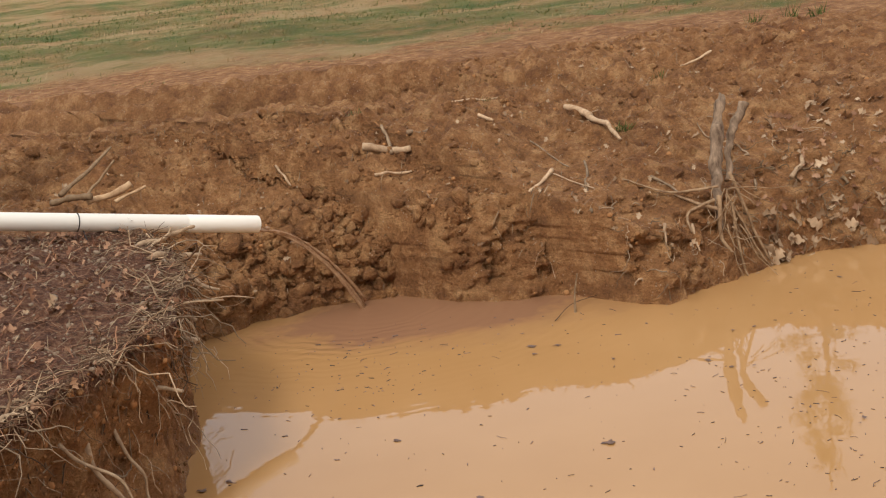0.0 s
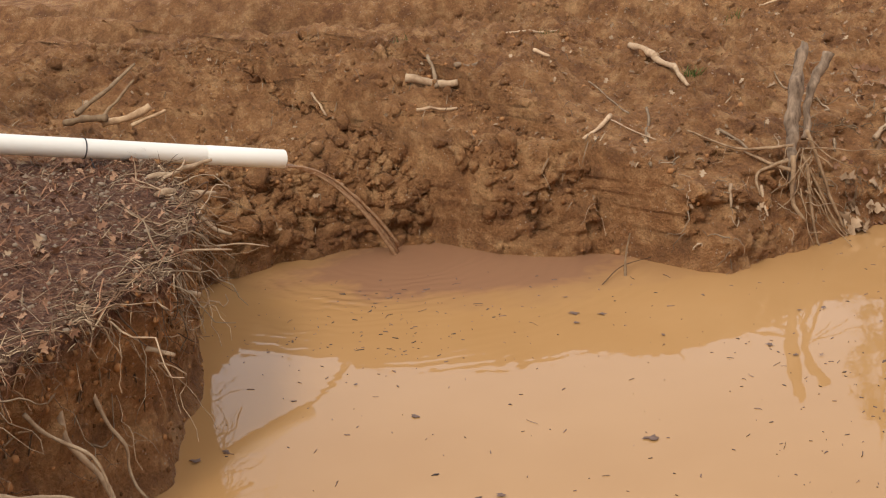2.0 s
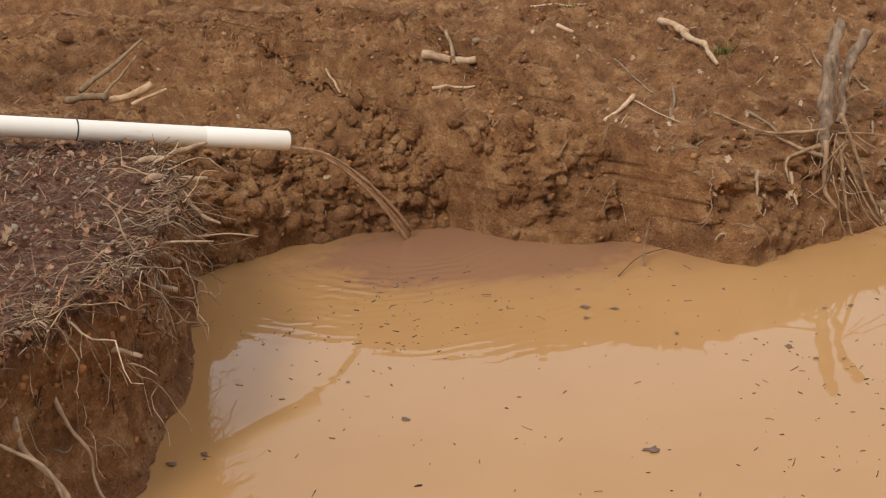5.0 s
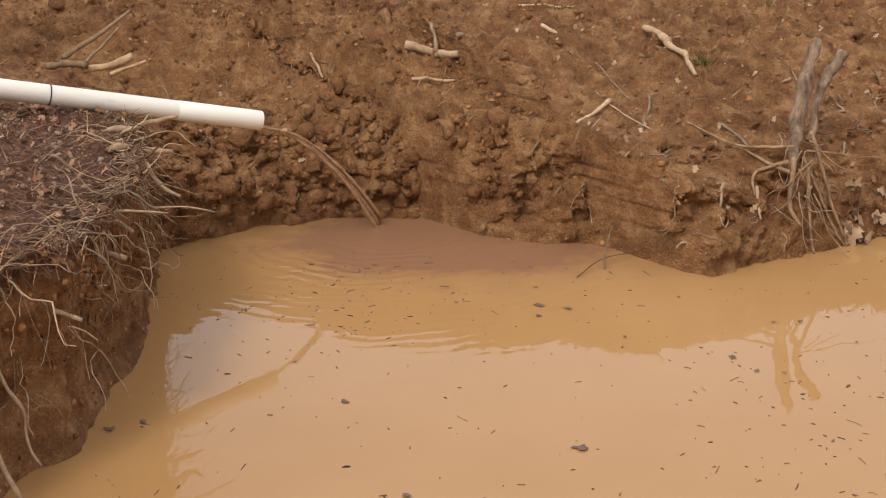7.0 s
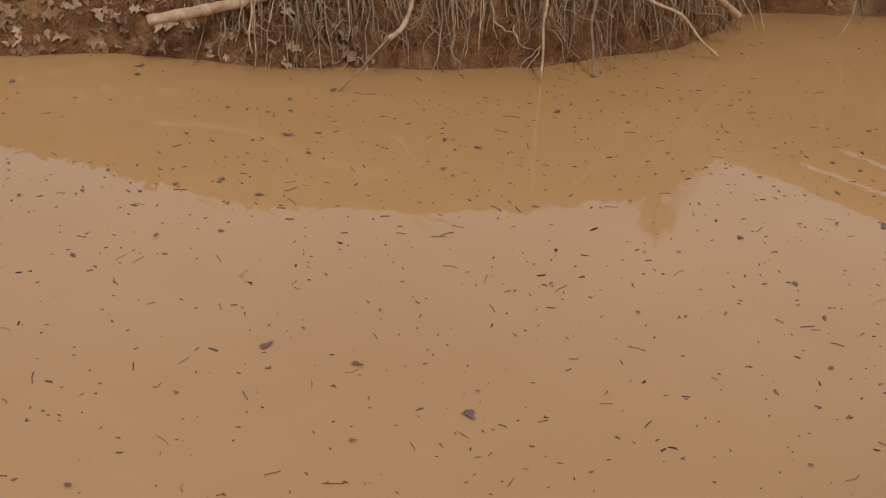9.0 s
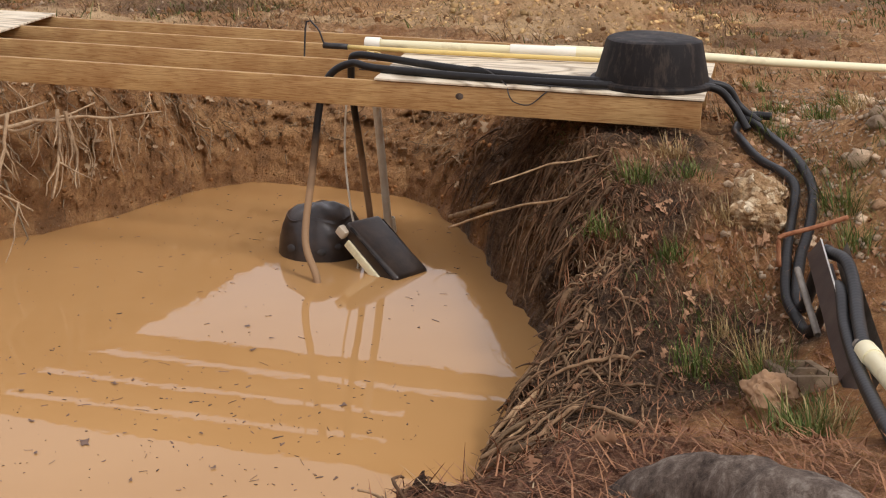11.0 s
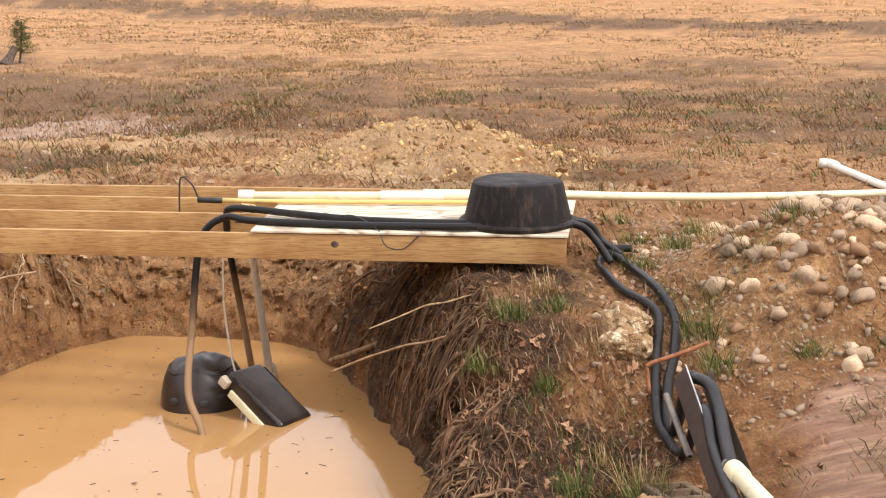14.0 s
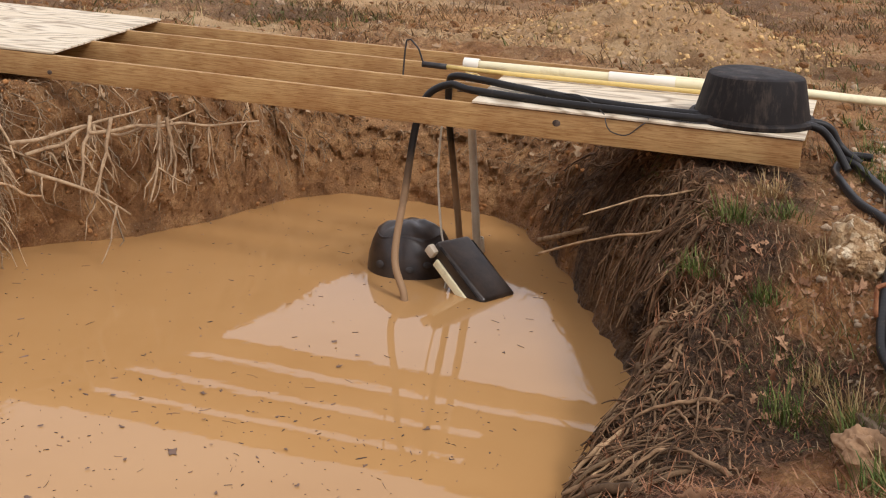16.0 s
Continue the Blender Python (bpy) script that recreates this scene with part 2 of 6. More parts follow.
def hose_material(name, low, high):
    """Black hose, caked with dried silt below a height."""
    n = Nodes(name, 0.6, 0.25)
    z = n.node("ShaderNodeSeparateXYZ", Vector=n.coord()).outputs["Z"]
    coat = n.ramp(n.math("ADD", z, n.math("MULTIPLY", n.noise(9), 0.3)), (low, 0.85), (high, 0.0))
    dust = n.ramp(n.noise(14, 5, 0.7), (0.55, 0.0), (0.8, 0.35))
    col = n.mix(dust, (0.016, 0.014, 0.013), (0.09, 0.066, 0.046))
    col = n.mix(coat, col, (0.36, 0.22, 0.115))
    return n.done(col, n.math("ADD", n.math("MULTIPLY", coat, 0.3), 0.42))


SOIL, WATER = soil_material(), water_material()
LUMBER, PLY = lumber_material(), plywood_material()
PVC = pvc_material("white_pvc", (0.85, 0.80, 0.67), (0.72, 0.64, 0.50), 0.62)
PVC_OLD = pvc_material("muddy_pvc", (0.62, 0.55, 0.42), (0.36, 0.24, 0.14), 0.35)
CREAM = pvc_material("cream_pvc", (0.80, 0.72, 0.46), (0.45, 0.34, 0.18))
YELLOW = pvc_material("yellow_fibreglass", (0.72, 0.52, 0.17), (0.42, 0.30, 0.14))
WET_RUBBER = plain("wet_rubber", (0.012, 0.009, 0.008), (0.060, 0.040, 0.028), 7, 0.3, 0.45, 0.2)
BARK, RUBBER, HOSE = bark_material(), rubber_material(), hose_material("black_hose", 0.32, 0.66)
MUDDY_HOSE = hose_material("silted_hose", 0.62, 1.12)
ROOT = plain("dry_root", (0.16, 0.088, 0.042), (0.48, 0.32, 0.175), 18, 0.85, 0.2, 0.4, per="island")
ROOT_PALE = plain("bleached_root", (0.23, 0.14, 0.075), (0.56, 0.40, 0.24), 18, 0.85, 0.2, 0.4, per="island")
# the next two are darkened to carry the root mat's deep shade as well
ROOT_BROWN = plain("brown_root", (0.085, 0.045, 0.022), (0.28, 0.172, 0.092), 18, 0.85, 0.2, 0.4, per="island")
ROOT_DARK = plain("muddy_root", (0.07, 0.035, 0.018), (0.20, 0.115, 0.06), 18, 0.85, 0.2, 0.4, per="island")
DEADWOOD = plain("grey_deadwood", (0.070, 0.042, 0.026), (0.40, 0.28, 0.175), 22, 0.85, 0.2, 0.7, stretch=(1, 1, 0.3), dist=0.01)
STICK = plain("bleached_stick", (0.24, 0.135, 0.065), (0.50, 0.34, 0.185), 20, 0.8, 0.2, 0.4, per="object", stretch=(1, 1, 1))
LEAF = leaf_material("oak_leaf", (0.22, 0.125, 0.06), (0.52, 0.36, 0.21))
LEAF_RED = leaf_material("red_brown_leaf", (0.17, 0.072, 0.034), (0.44, 0.25, 0.135))
STRAW = leaf_material("pine_straw", (0.14, 0.047, 0.019), (0.38, 0.185, 0.09))
STRAW_GREY = leaf_material("grey_grass", (0.13, 0.080, 0.042), (0.42, 0.29, 0.16))
STRAW_DARK = leaf_material("dark_stalk", (0.10, 0.055, 0.027), (0.32, 0.195, 0.10))
GRASS = leaf_material("green_grass", (0.045, 0.085, 0.014), (0.20, 0.22, 0.06))
GRASS_DRY = leaf_material("dry_grass", (0.34, 0.22, 0.09), (0.60, 0.44, 0.22))
WET_LEAF = leaf_material("soaked_leaf", (0.036, 0.025, 0.022), (0.26, 0.16, 0.11))
STONE = plain("pale_quartz_stone", (0.36, 0.225, 0.12), (0.64, 0.48, 0.32), 9, 0.75, 0.3, 0.4, per="object")
STONE_RED = plain("brown_stone", (0.20, 0.11, 0.055), (0.42, 0.25, 0.13), 11, 0.8, 0.3, 0.5)
CONGLOM = pebble_material()
CONCRETE = plain("concrete", (0.12, 0.078, 0.045), (0.27, 0.19, 0.12), 14, 0.9, 0.2, 0.5)
RUST = plain("rusty_iron", (0.20, 0.065, 0.025), (0.42, 0.19, 0.09), 30, 0.8, 0.3, 0.6)
BROWN_METAL = plain("brown_painted_metal", (0.065, 0.034, 0.024), (0.12, 0.075, 0.05), 9, 0.42, 0.45, 0.1)
WHITE_METAL = plain("white_painted_edge", (0.68, 0.64, 0.58), (0.82, 0.79, 0.74), 9, 0.5, 0.4, 0.1)
GALV = plain("galvanised_pipe", (0.15, 0.125, 0.10), (0.31, 0.27, 0.22), 12, 0.55, 0.4, 0.2, 0.3)
DARK_WIRE = plain("dark_wire", (0.02, 0.018, 0.016), (0.06, 0.05, 0.045), 10, 0.5, 0.4, 0.0)
STREAM = plain("silty_stream", (0.30, 0.155, 0.070), (0.50, 0.31, 0.165), 25, 0.25, 0.5, 0.5, dist=0.01)
CRUMB = plain("clay_crumb", (0.25, 0.112, 0.040), (0.34, 0.165, 0.062), 9, 0.9, 0.2, 0.6, per="island", dist=0.01)
OCHRE = plain("ochre_gravel", (0.40, 0.235, 0.09), (0.66, 0.44, 0.20), 14, 0.9, 0.2, 0.6, per="island", dist=0.01)

# ---- small mesh tools ----
rng = np.random.default_rng(7)


def mesh_from(name, verts, faces, material, smooth=True):
    me = bpy.data.meshes.new(name)
    me.from_pydata([tuple(v) for v in verts], [], [tuple(int(i) for i in f) for f in faces])
    me.materials.append(material)
    if smooth:
        me.shade_smooth()
    me.update()
    return me


def part(name, bm, material, parent=None, label="", smooth=True):
    """One mesh object from a bmesh or a mesh, under a thing or a part."""
    if isinstance(bm, bmesh.types.BMesh):
        me = bpy.data.meshes.new(name)
        bm.to_mesh(me)
        bm.free()
        me.materials.append(material)
        if smooth:
            me.shade_smooth()
            me.set_sharp_from_angle(angle=radians(38))
    else:
        me = bm
    ob = new(name, me)
    if parent is not None:
        ob.parent = parent
    if label:
        tagged(ob, label)
    return ob


def thing(name, x=0, y=0, z=0, label="", category="", group="", rz=0, rx=0, ry=0):
    ob = new(name)
    ob.matrix_world = pose(x, y, z, rx, ry, rz)
    ob.empty_display_size = 0.1
    return tagged(ob, label, category, group)


def h3(ix, iy, iz, seed):
    n = (ix * 374761393 + iy * 668265263 + iz * 2147483647 + seed * 974711) & 0xFFFFFFFF
    n = ((n ^ (n >> 13)) * 1274126177) & 0xFFFFFFFF
    n = n ^ (n >> 16)
    return (n & 0xFFFF) / 65535.0


def vnoise(x, y, z, seed=0):
    """Smooth value noise from -1 to 1 at arrays of places."""
    xi, yi, zi = (np.floor(a).astype(np.int64) for a in (x, y, z))
    fx, fy, fz = x - xi, y - yi, z - zi
    fx, fy, fz = (f * f * (3 - 2 * f) for f in (fx, fy, fz))
    out = 0.0
    for dx in (0, 1):
        wx = fx if dx else 1 - fx
        for dy in (0, 1):
            wy = fy if dy else 1 - fy
            for dz in (0, 1):
                wz = fz if dz else 1 - fz
                out = out + wx * wy * wz * h3(xi + dx, yi + dy, zi + dz, seed)
    return out * 2 - 1


def fbm(x, y, z, freq, octaves, seed=0, gain=0.55):
    out, amp = 0.0, 1.0
    for o in range(octaves):
        out = out + amp * vnoise(x * freq, y * freq, z * freq, seed + o)
        freq, amp = freq * 2.03, amp * gain
    return out


def cells(x, y, z, freq, seed=0):
    """Cell noise: how far the nearest of scattered centres lies, and a random number for that cell."""
    x, y, z = x * freq, y * freq, z * freq
    xi, yi, zi = (np.floor(a).astype(np.int64) for a in (x, y, z))
    best, mark = np.full(x.shape, 9.0), np.zeros(x.shape)
    for dx in (-1, 0, 1):
        for dy in (-1, 0, 1):
            for dz in (-1, 0, 1):
                cx, cy, cz = xi + dx, yi + dy, zi + dz
                d = (cx + h3(cx, cy, cz, seed) - x) ** 2 + (cy + h3(cx, cy, cz, seed + 1) - y) ** 2 + (cz + h3(cx, cy, cz, seed + 2) - z) ** 2
                near = d < best
                best = np.where(near, d, best)
                mark = np.where(near, h3(cx, cy, cz, seed + 3), mark)
    return np.sqrt(best), mark


def smooth(t):
    t = np.clip(t, 0, 1)
    return t * t * (3 - 2 * t)


# ---- the ground: one sheet from the pond's bed to the far field ----
# round the water's edge: place, run of the bank's face, height of its crest, how much it hangs over, lumps
SHORE = [
    (-1.88, 3.92, 0.10, 0.80, 0.16, 0.04), (-1.69, 4.40, 0.06, 0.80, 0.16, 0.03), (-1.74, 5.00, 0.05, 0.80, 0.14, 0.04),
    (-1.70, 5.40, 0.05, 0.82, 0.14, 0.04), (-1.88, 6.10, 0.18, 0.84, 0.05, 0.05), (-2.02, 6.70, 0.40, 0.86, 0.0, 0.07),
    (-1.70, 7.03, 0.50, 0.62, 0.0, 0.08), (-1.35, 7.22, 0.50, 0.55, 0.02, 0.085), (-0.95, 7.29, 0.46, 0.55, 0.07, 0.085),
    (-0.62, 7.30, 0.42, 0.57, 0.10, 0.10), (-0.34, 6.98, 0.40, 0.62, 0.13, 0.11), (-0.06, 6.86, 0.40, 0.62, 0.13, 0.11),
    (0.37, 6.80, 0.46, 0.60, 0.10, 0.11), (0.61, 6.46, 0.60, 0.56, 0.06, 0.10), (0.88, 6.30, 0.66, 0.56, 0.02, 0.09),
    (1.11, 6.42, 0.70, 0.66, 0.0, 0.07), (1.40, 6.68, 0.75, 0.76, 0.0, 0.06), (1.68, 6.88, 1.05, 0.84, 0.0, 0.05),
    (2.05, 7.00, 1.35, 0.84, 0.0, 0.05), (2.50, 6.93, 1.30, 0.85, 0.0, 0.05), (2.90, 6.74, 1.05, 0.86, 0.0, 0.04),
    (3.20, 6.50, 0.72, 0.90, 0.0, 0.04), (3.54, 6.07, 0.40, 0.95, 0.08, 0.04), (4.14, 5.64, 0.30, 0.93, 0.12, 0.04),
    (4.82, 5.24, 0.28, 0.93, 0.12, 0.04), (5.85, 5.07, 0.28, 1.00, 0.10, 0.04), (6.38, 5.18, 0.35, 1.00, 0.08, 0.04),
    (6.80, 5.36, 0.40, 1.00, 0.06, 0.04), (7.20, 5.10, 0.35, 1.02, 0.06, 0.05), (7.50, 4.81, 0.30, 1.02, 0.06, 0.05),
    (8.20, 4.58, 0.6, 1.02, 0.03, 0.08), (8.98, 4.45, 1.3, 1.03, 0.0, 0.08), (9.48, 4.16, 1.8, 1.03, 0.0, 0.08),
    (9.56, 3.60, 1.9, 1.04, 0.0, 0.08), (9.47, 3.00, 1.9, 1.04, 0.0, 0.08), (9.28, 2.65, 1.7, 1.03, 0.0, 0.07),
    (8.50, 2.20, 1.1, 1.03, 0.0, 0.05), (7.90, 1.90, 0.9, 1.03, 0.0, 0.05), (7.30, 1.66, 0.8, 1.03, 0.10, 0.06),
    (6.87, 1.40, 0.62, 1.01, 0.20, 0.10), (6.30, 1.20, 0.55, 0.97, 0.12, 0.10), (5.70, 1.16, 0.60, 0.88, 0.03, 0.11),
    (5.20, 1.24, 0.78, 0.60, 0.0, 0.06), (4.80, 1.28, 0.85, 0.40, 0.0, 0.04), (4.30, 1.22, 0.80, 0.36, 0.0, 0.03),
    (3.90, 1.02, 0.5, 0.50, 0.0, 0.03), (3.50, 0.76, 0.16, 0.86, 0.04, 0.04), (3.15, 0.84, 0.10, 0.88, 0.05, 0.05),
    (2.90, 1.02, 0.08, 0.88, 0.06, 0.05), (2.40, 1.04, 0.1, 0.88, 0.06, 0.04), (1.60, 1.08, 0.1, 0.86, 0.06, 0.04), (0.50, 1.20, 0.1, 0.84, 0.05, 0.03), (-0.40, 1.45, 0.1, 0.82, 0.05, 0.03),
    (-1.40, 2.00, 0.1, 0.80, 0.06, 0.03), (-2.20, 2.70, 0.1, 0.80, 0.18, 0.05), (-2.25, 3.25, 0.1, 0.80, 0.24, 0.05),
]
CX, CY = 3.2, 3.6


def ground_level(x, y):
    """The lie of the open land round the pond."""
    r = np.hypot(x - 0.0, y - 0.4)
    z = 1.0 + 0.0012 * np.clip(r - 8, 0, None) ** 1.8
    z = z - 0.10 * smooth((3.2 - np.hypot(x - 2.0, y + 0.4)) / 3.0)
    z = z - 0.22 * smooth((1.9 - np.hypot((x - 4.6) / 1.2, y + 0.7)) / 1.6)
    z = z + 0.05 * smooth((1.6 - np.hypot(x - 7.6, y + 0.6)) / 1.4)
    z = z + 0.36 * smooth((1.1 - np.hypot((x - 7.05), (y + 0.85))) / 0.95)
    z = z + 0.40 * smooth((2.1 - np.hypot((x - 13.5) * 0.95, (y - 2.4) * 1.1)) / 1.9)
    z = z - 0.10 * smooth((1.1 - np.hypot((x - 17.6) / 2.3, (y - 8.4) / 2.2)) / 0.3)
    z = z + 0.16 * smooth((1.4 - np.abs(y - 10.2 + 0.15 * x)) / 1.2) * smooth((6 - np.abs(x - 3.5)) / 4)
    # wheel ruts along the far side
    for off, deep in ((9.45, 0.26), (11.0, 0.22)):
        across = y - off + 0.33 * x + 0.10 * np.sin(x * 1.7) + 0.05 * np.sin(x * 5.3)
        z = z + deep * (0.55 * np.exp(-((across - 0.26) / 0.11) ** 2) - np.exp(-(across / 0.13) ** 2)) * smooth((1.6 - x) / 2.5)
    return z


def shore_table(n):
    pts = np.array(SHORE)
    ang = np.unwrap(np.arctan2(pts[:, 1] - CY, pts[:, 0] - CX))
    if ang[-1] < ang[0]:
        ang = -ang
        sign = -1
    else:
        sign = 1
    rad = np.hypot(pts[:, 0] - CX, pts[:, 1] - CY)
    a = ang[0] + np.linspace(0, 2 * math.pi, n, endpoint=False)
    # finer where the camera looks along the face
    full = np.concatenate([ang, [ang[0] + 2 * math.pi]])
    arc = np.concatenate([[0], np.cumsum(np.hypot(*np.diff(np.vstack([pts[:, :2], pts[:1, :2]]), axis=0).T))])
    a = np.interp(np.linspace(0, arc[-1], n, endpoint=False), arc, full)
    cols = [np.interp(a, full, np.append(c, c[0])) for c in (pts[:, 0], pts[:, 1], *pts[:, 2:].T)]
    return sign * a, cols


NA = 1900
ANG, (SX, SY, RUN, TOP, OVER, LUMP) = shore_table(NA)
for arr in (RUN, TOP, OVER, LUMP):
    arr[:] = np.convolve(np.concatenate([arr[-60:], arr, arr[:60]]), np.ones(35) / 35, "same")[60:-60]
wob = fbm(SX, SY, SX * 0, 2.6, 4, 5) * 0.045
SX += wob * np.cos(ANG)
SY += wob * np.sin(ANG)
UX, UY = np.cos(ANG), np.sin(ANG)
BED, FACE = 6, 54
OUT = np.concatenate([np.arange(1, 105) * 0.035, 3.64 + 0.05 * np.cumsum(1.075 ** np.arange(1, 112))])
OUT = OUT[OUT < 420]
ROWS = BED + FACE + len(OUT)


def build_ground():
    X, Y, Z, S = (np.zeros((ROWS, NA)) for _ in range(4))
    for i in range(BED):
        f = 1 - i / BED
        X[i], Y[i] = SX - UX * 2.2 * f ** 1.5, SY - UY * 2.2 * f ** 1.5
        Z[i] = -0.5 * f ** 0.7
    for i in range(FACE):
        s = i / (FACE - 1)
        d = RUN * (0.25 * s + 0.75 * s ** 2.2) - OVER * np.sin(s * math.pi * 0.55) ** 2 * s + OVER * 0.35 * np.sin(s * math.pi)
        steep = s ** 0.85
        X[BED + i], Y[BED + i] = SX + UX * d, SY + UY * d
        Z[BED + i] = -0.03 + (TOP + 0.03) * (0.9 * steep + 0.1 * np.sin(steep * math.pi / 2))
        S[BED + i] = s
    bx, by = X[BED + FACE - 1], Y[BED + FACE - 1]
    for j, o in enumerate(OUT):
        i = BED + FACE + j
        X[i], Y[i] = bx + UX * o, by + UY * o
        w = smooth(np.array(o / 1.6)) if o < 1.6 else 1.0
        Z[i] = TOP + (ground_level(X[i], Y[i]) - TOP) * w
        S[i] = 1 + o
    # relief: lumps across the faces, clods and ridges on the flat
    rel = fbm(X, Y, Z, 2.3, 3, 11) * 0.6 + fbm(X, Y, Z, 7, 3, 21) * 0.35
    cl = fbm(X, Y, Z, 15, 3, 31)
    # clods: rounded lumps of uneven size with sharp creases between them
    near_rows = BED + FACE + 100
    wx, wy = X[:near_rows] + 0.03 * cl[:near_rows], Y[:near_rows] + 0.03 * rel[:near_rows]
    clod = 0.35 * cl
    for fq, am in ((5.5, 0.45), (13.0, 0.5), (26.0, 0.3)):
        dist, mark = cells(wx, wy, Z[:near_rows], fq, 300 + int(fq))
        clod[:near_rows] += am * (0.55 - dist) * (0.35 + 1.3 * mark)
    lump = np.broadcast_to(LUMP, X.shape)
    onface = np.where(S <= 1, np.sin(np.clip(S, 0, 1) * math.pi * 0.85 + 0.25), 0) * (S > 0)
    ridge = 1 - 2 * np.abs(fbm(X, Y, Z, 4.2, 4, 41, 0.6))
    fine = fbm(X, Y, Z, 30, 2, 45)
    notch = np.exp(-((Z - 0.09 - 0.05 * rel) / 0.05) ** 2) * np.clip(0.4 + 1.2 * fbm(X, Y, X * 0, 1.4, 3, 47), 0, 1.2)
    crack = np.exp(-(fbm(X, Y, Z * 1.6, 2.6, 4, 49) / 0.045) ** 2)
    push = onface * lump * (1.1 * notch + 0.5 * crack) - onface * lump * (1.25 * rel + 0.95 * clod + 0.55 * ridge + 0.3 * fine)
    X += UX * push
    Y += UY * push
    flat = smooth((S - 0.55) / 0.5)
    far = np.clip(1.2 - S / 60, 0.5, 1)
    near = smooth((9 - np.hypot(X, Y + 0.5)) / 6)
    rough = 0.032 + 0.045 * smooth((Y - 6.9) / 0.8) * smooth((3.2 - X) / 1.5) * smooth((11 - Y) / 2) + 0.03 * smooth((Y - 7) / 2) * smooth((14 - Y) / 5) + 0.03 * smooth((X - 10) / 2) * smooth((26 - X) / 8)
    puddle = smooth((1.15 - np.hypot((X - 4.8) / 1.15, (Y + 0.98) / 0.76)) / 0.3)
    Z += flat * rough * (1 - 0.85 * puddle) * far * (rel * 1.1 + (0.7 * clod + 0.35 * fine) * np.clip(1 - S / 14, 0, 1))
    Z += smooth((S - 6) / 10) * 0.10 * fbm(X, Y, X * 0, 0.35, 3, 51)
    # ground kinds
    n1 = fbm(X, Y, X * 0, 0.8, 4, 61)
    n2 = fbm(X, Y, X * 0, 2.2, 3, 71)
    leftbank = smooth((-0.9 - X + 0.3 * n2) / 0.5) * smooth((6.6 - Y + 0.3 * n2) / 0.6)
    nearbank = smooth((2.0 - Y + 0.2 * n2) / 0.4) * smooth((3.9 - X + 0.5 * n2) / 0.8)
    straw = np.clip(leftbank + nearbank, 0, 1) * smooth((S - 0.75) / 0.2)
    east = smooth((X - 9.8 + n1) / 1.5)
    dry = np.clip(east * (0.65 + 0.5 * n1), 0, 1)
    dry = np.maximum(dry, smooth((1.3 - Y) / 0.6) * smooth((X - 5.4) / 1.0) * np.clip(0.45 + 0.6 * n2, 0, 1) * (S > 0.9))
    dry = np.maximum(dry, smooth((np.hypot(X, Y) - 24) / 10) * smooth((X - Y * 0.6) / 8) * 0.85)
    north = smooth((Y - 14.3 + 0.9 * n1 + 0.22 * X) / 1.2) * smooth((9 - X + 0.2 * Y) / 8)
    grass = np.clip(north * (0.8 + 0.3 * n2), 0, 1)
    pale = np.zeros_like(X)
    pale = np.maximum(pale, smooth((2.4 - np.hypot((X - 13.3) * 0.9, (Y - 2.4) * 1.0) + 0.9 * n2) / 1.4) * 0.6)
    band = np.exp(-((X - 16.5 - 0.55 * (Y - 7) + 0.6 * n1) / 0.9) ** 2) * smooth((Y - 3.5) / 2)
    band2 = np.exp(-((X - 11.0 + 0.4 * n1) / 0.35) ** 2) * smooth((Y + 0.5) / 1) * smooth((3.2 - Y) / 1) * 0.8
    band3 = np.exp(-((X - 15.2 - 0.10 * (Y - 7) + 0.9 * n1) / 1.1) ** 2) * smooth((Y - 4.6) / 1.0) * 0.95
    pale = np.maximum(pale, np.maximum(np.maximum(band, band3), band2))
    pale = np.maximum(pale, 0.15 * smooth((X - 6.8) / 0.6) * smooth((Y - 2.2) / 0.4) * (S < 1.3) * smooth((10.6 - X) / 0.6))
    for px, py, rx, ry in ((11.8, 2.45, 0.35, 0.75), (12.25, 4.35, 0.5, 0.8), (11.3, 6.6, 0.6, 1.3)):
        pale = np.maximum(pale, 0.9 * smooth((1.0 - np.hypot((X - px) / rx, (Y - py) / ry) + 0.35 * n2) / 0.4))
    mud = smooth((1.0 - np.hypot((X - 4.8) / 1.15, (Y + 0.98) / 0.72) + 0.12 * n2) / 0.25)
    mud = np.maximum(mud, 0.8 * smooth((1.0 - np.hypot((X - 17.6) / 2.3, (Y - 8.4) / 2.2) + 0.2 * n2) / 0.3))
    mud = np.maximum(mud, smooth((0.30 - np.hypot((X - 4.15) / 1.3, (Y - 0.62) / 0.7) + 0.1 * n2) / 0.2))
    litter = smooth((2.2 - Y + 0.35 * n2) / 0.3) * smooth((X - 3.95) / 0.4) * smooth((9.3 - X) / 1.0) * smooth((Y - 0.45 + 0.4 * smooth((6.4 - X) / 0.8) + 0.35 * n2) / 0.4) * np.clip(0.95 + 0.4 * n2, 0, 1)
    litter = np.maximum(litter, 0.4 * smooth((X - 3.4) / 0.4) * smooth((7.6 - X) / 0.8) * smooth((Y - 4.4) / 0.4) * smooth((7.4 - Y) / 0.6) * smooth((S - 0.35) / 0.3))
    litter = np.maximum(litter, smooth((X - 9.6) / 1.5) * np.clip(0.0 + 1.1 * fbm(X, Y, X * 0, 0.55, 4, 83), 0, 0.7) * np.clip(1.3 - S / 26, 0, 1))
    churned = smooth((X - 15.5 + 1.2 * n1) / 2.5) * smooth((43 - X + 5 * n1) / 8) * np.clip(0.55 + 0.75 * fbm(X, Y, X * 0, 0.45, 4, 85), 0, 0.65)
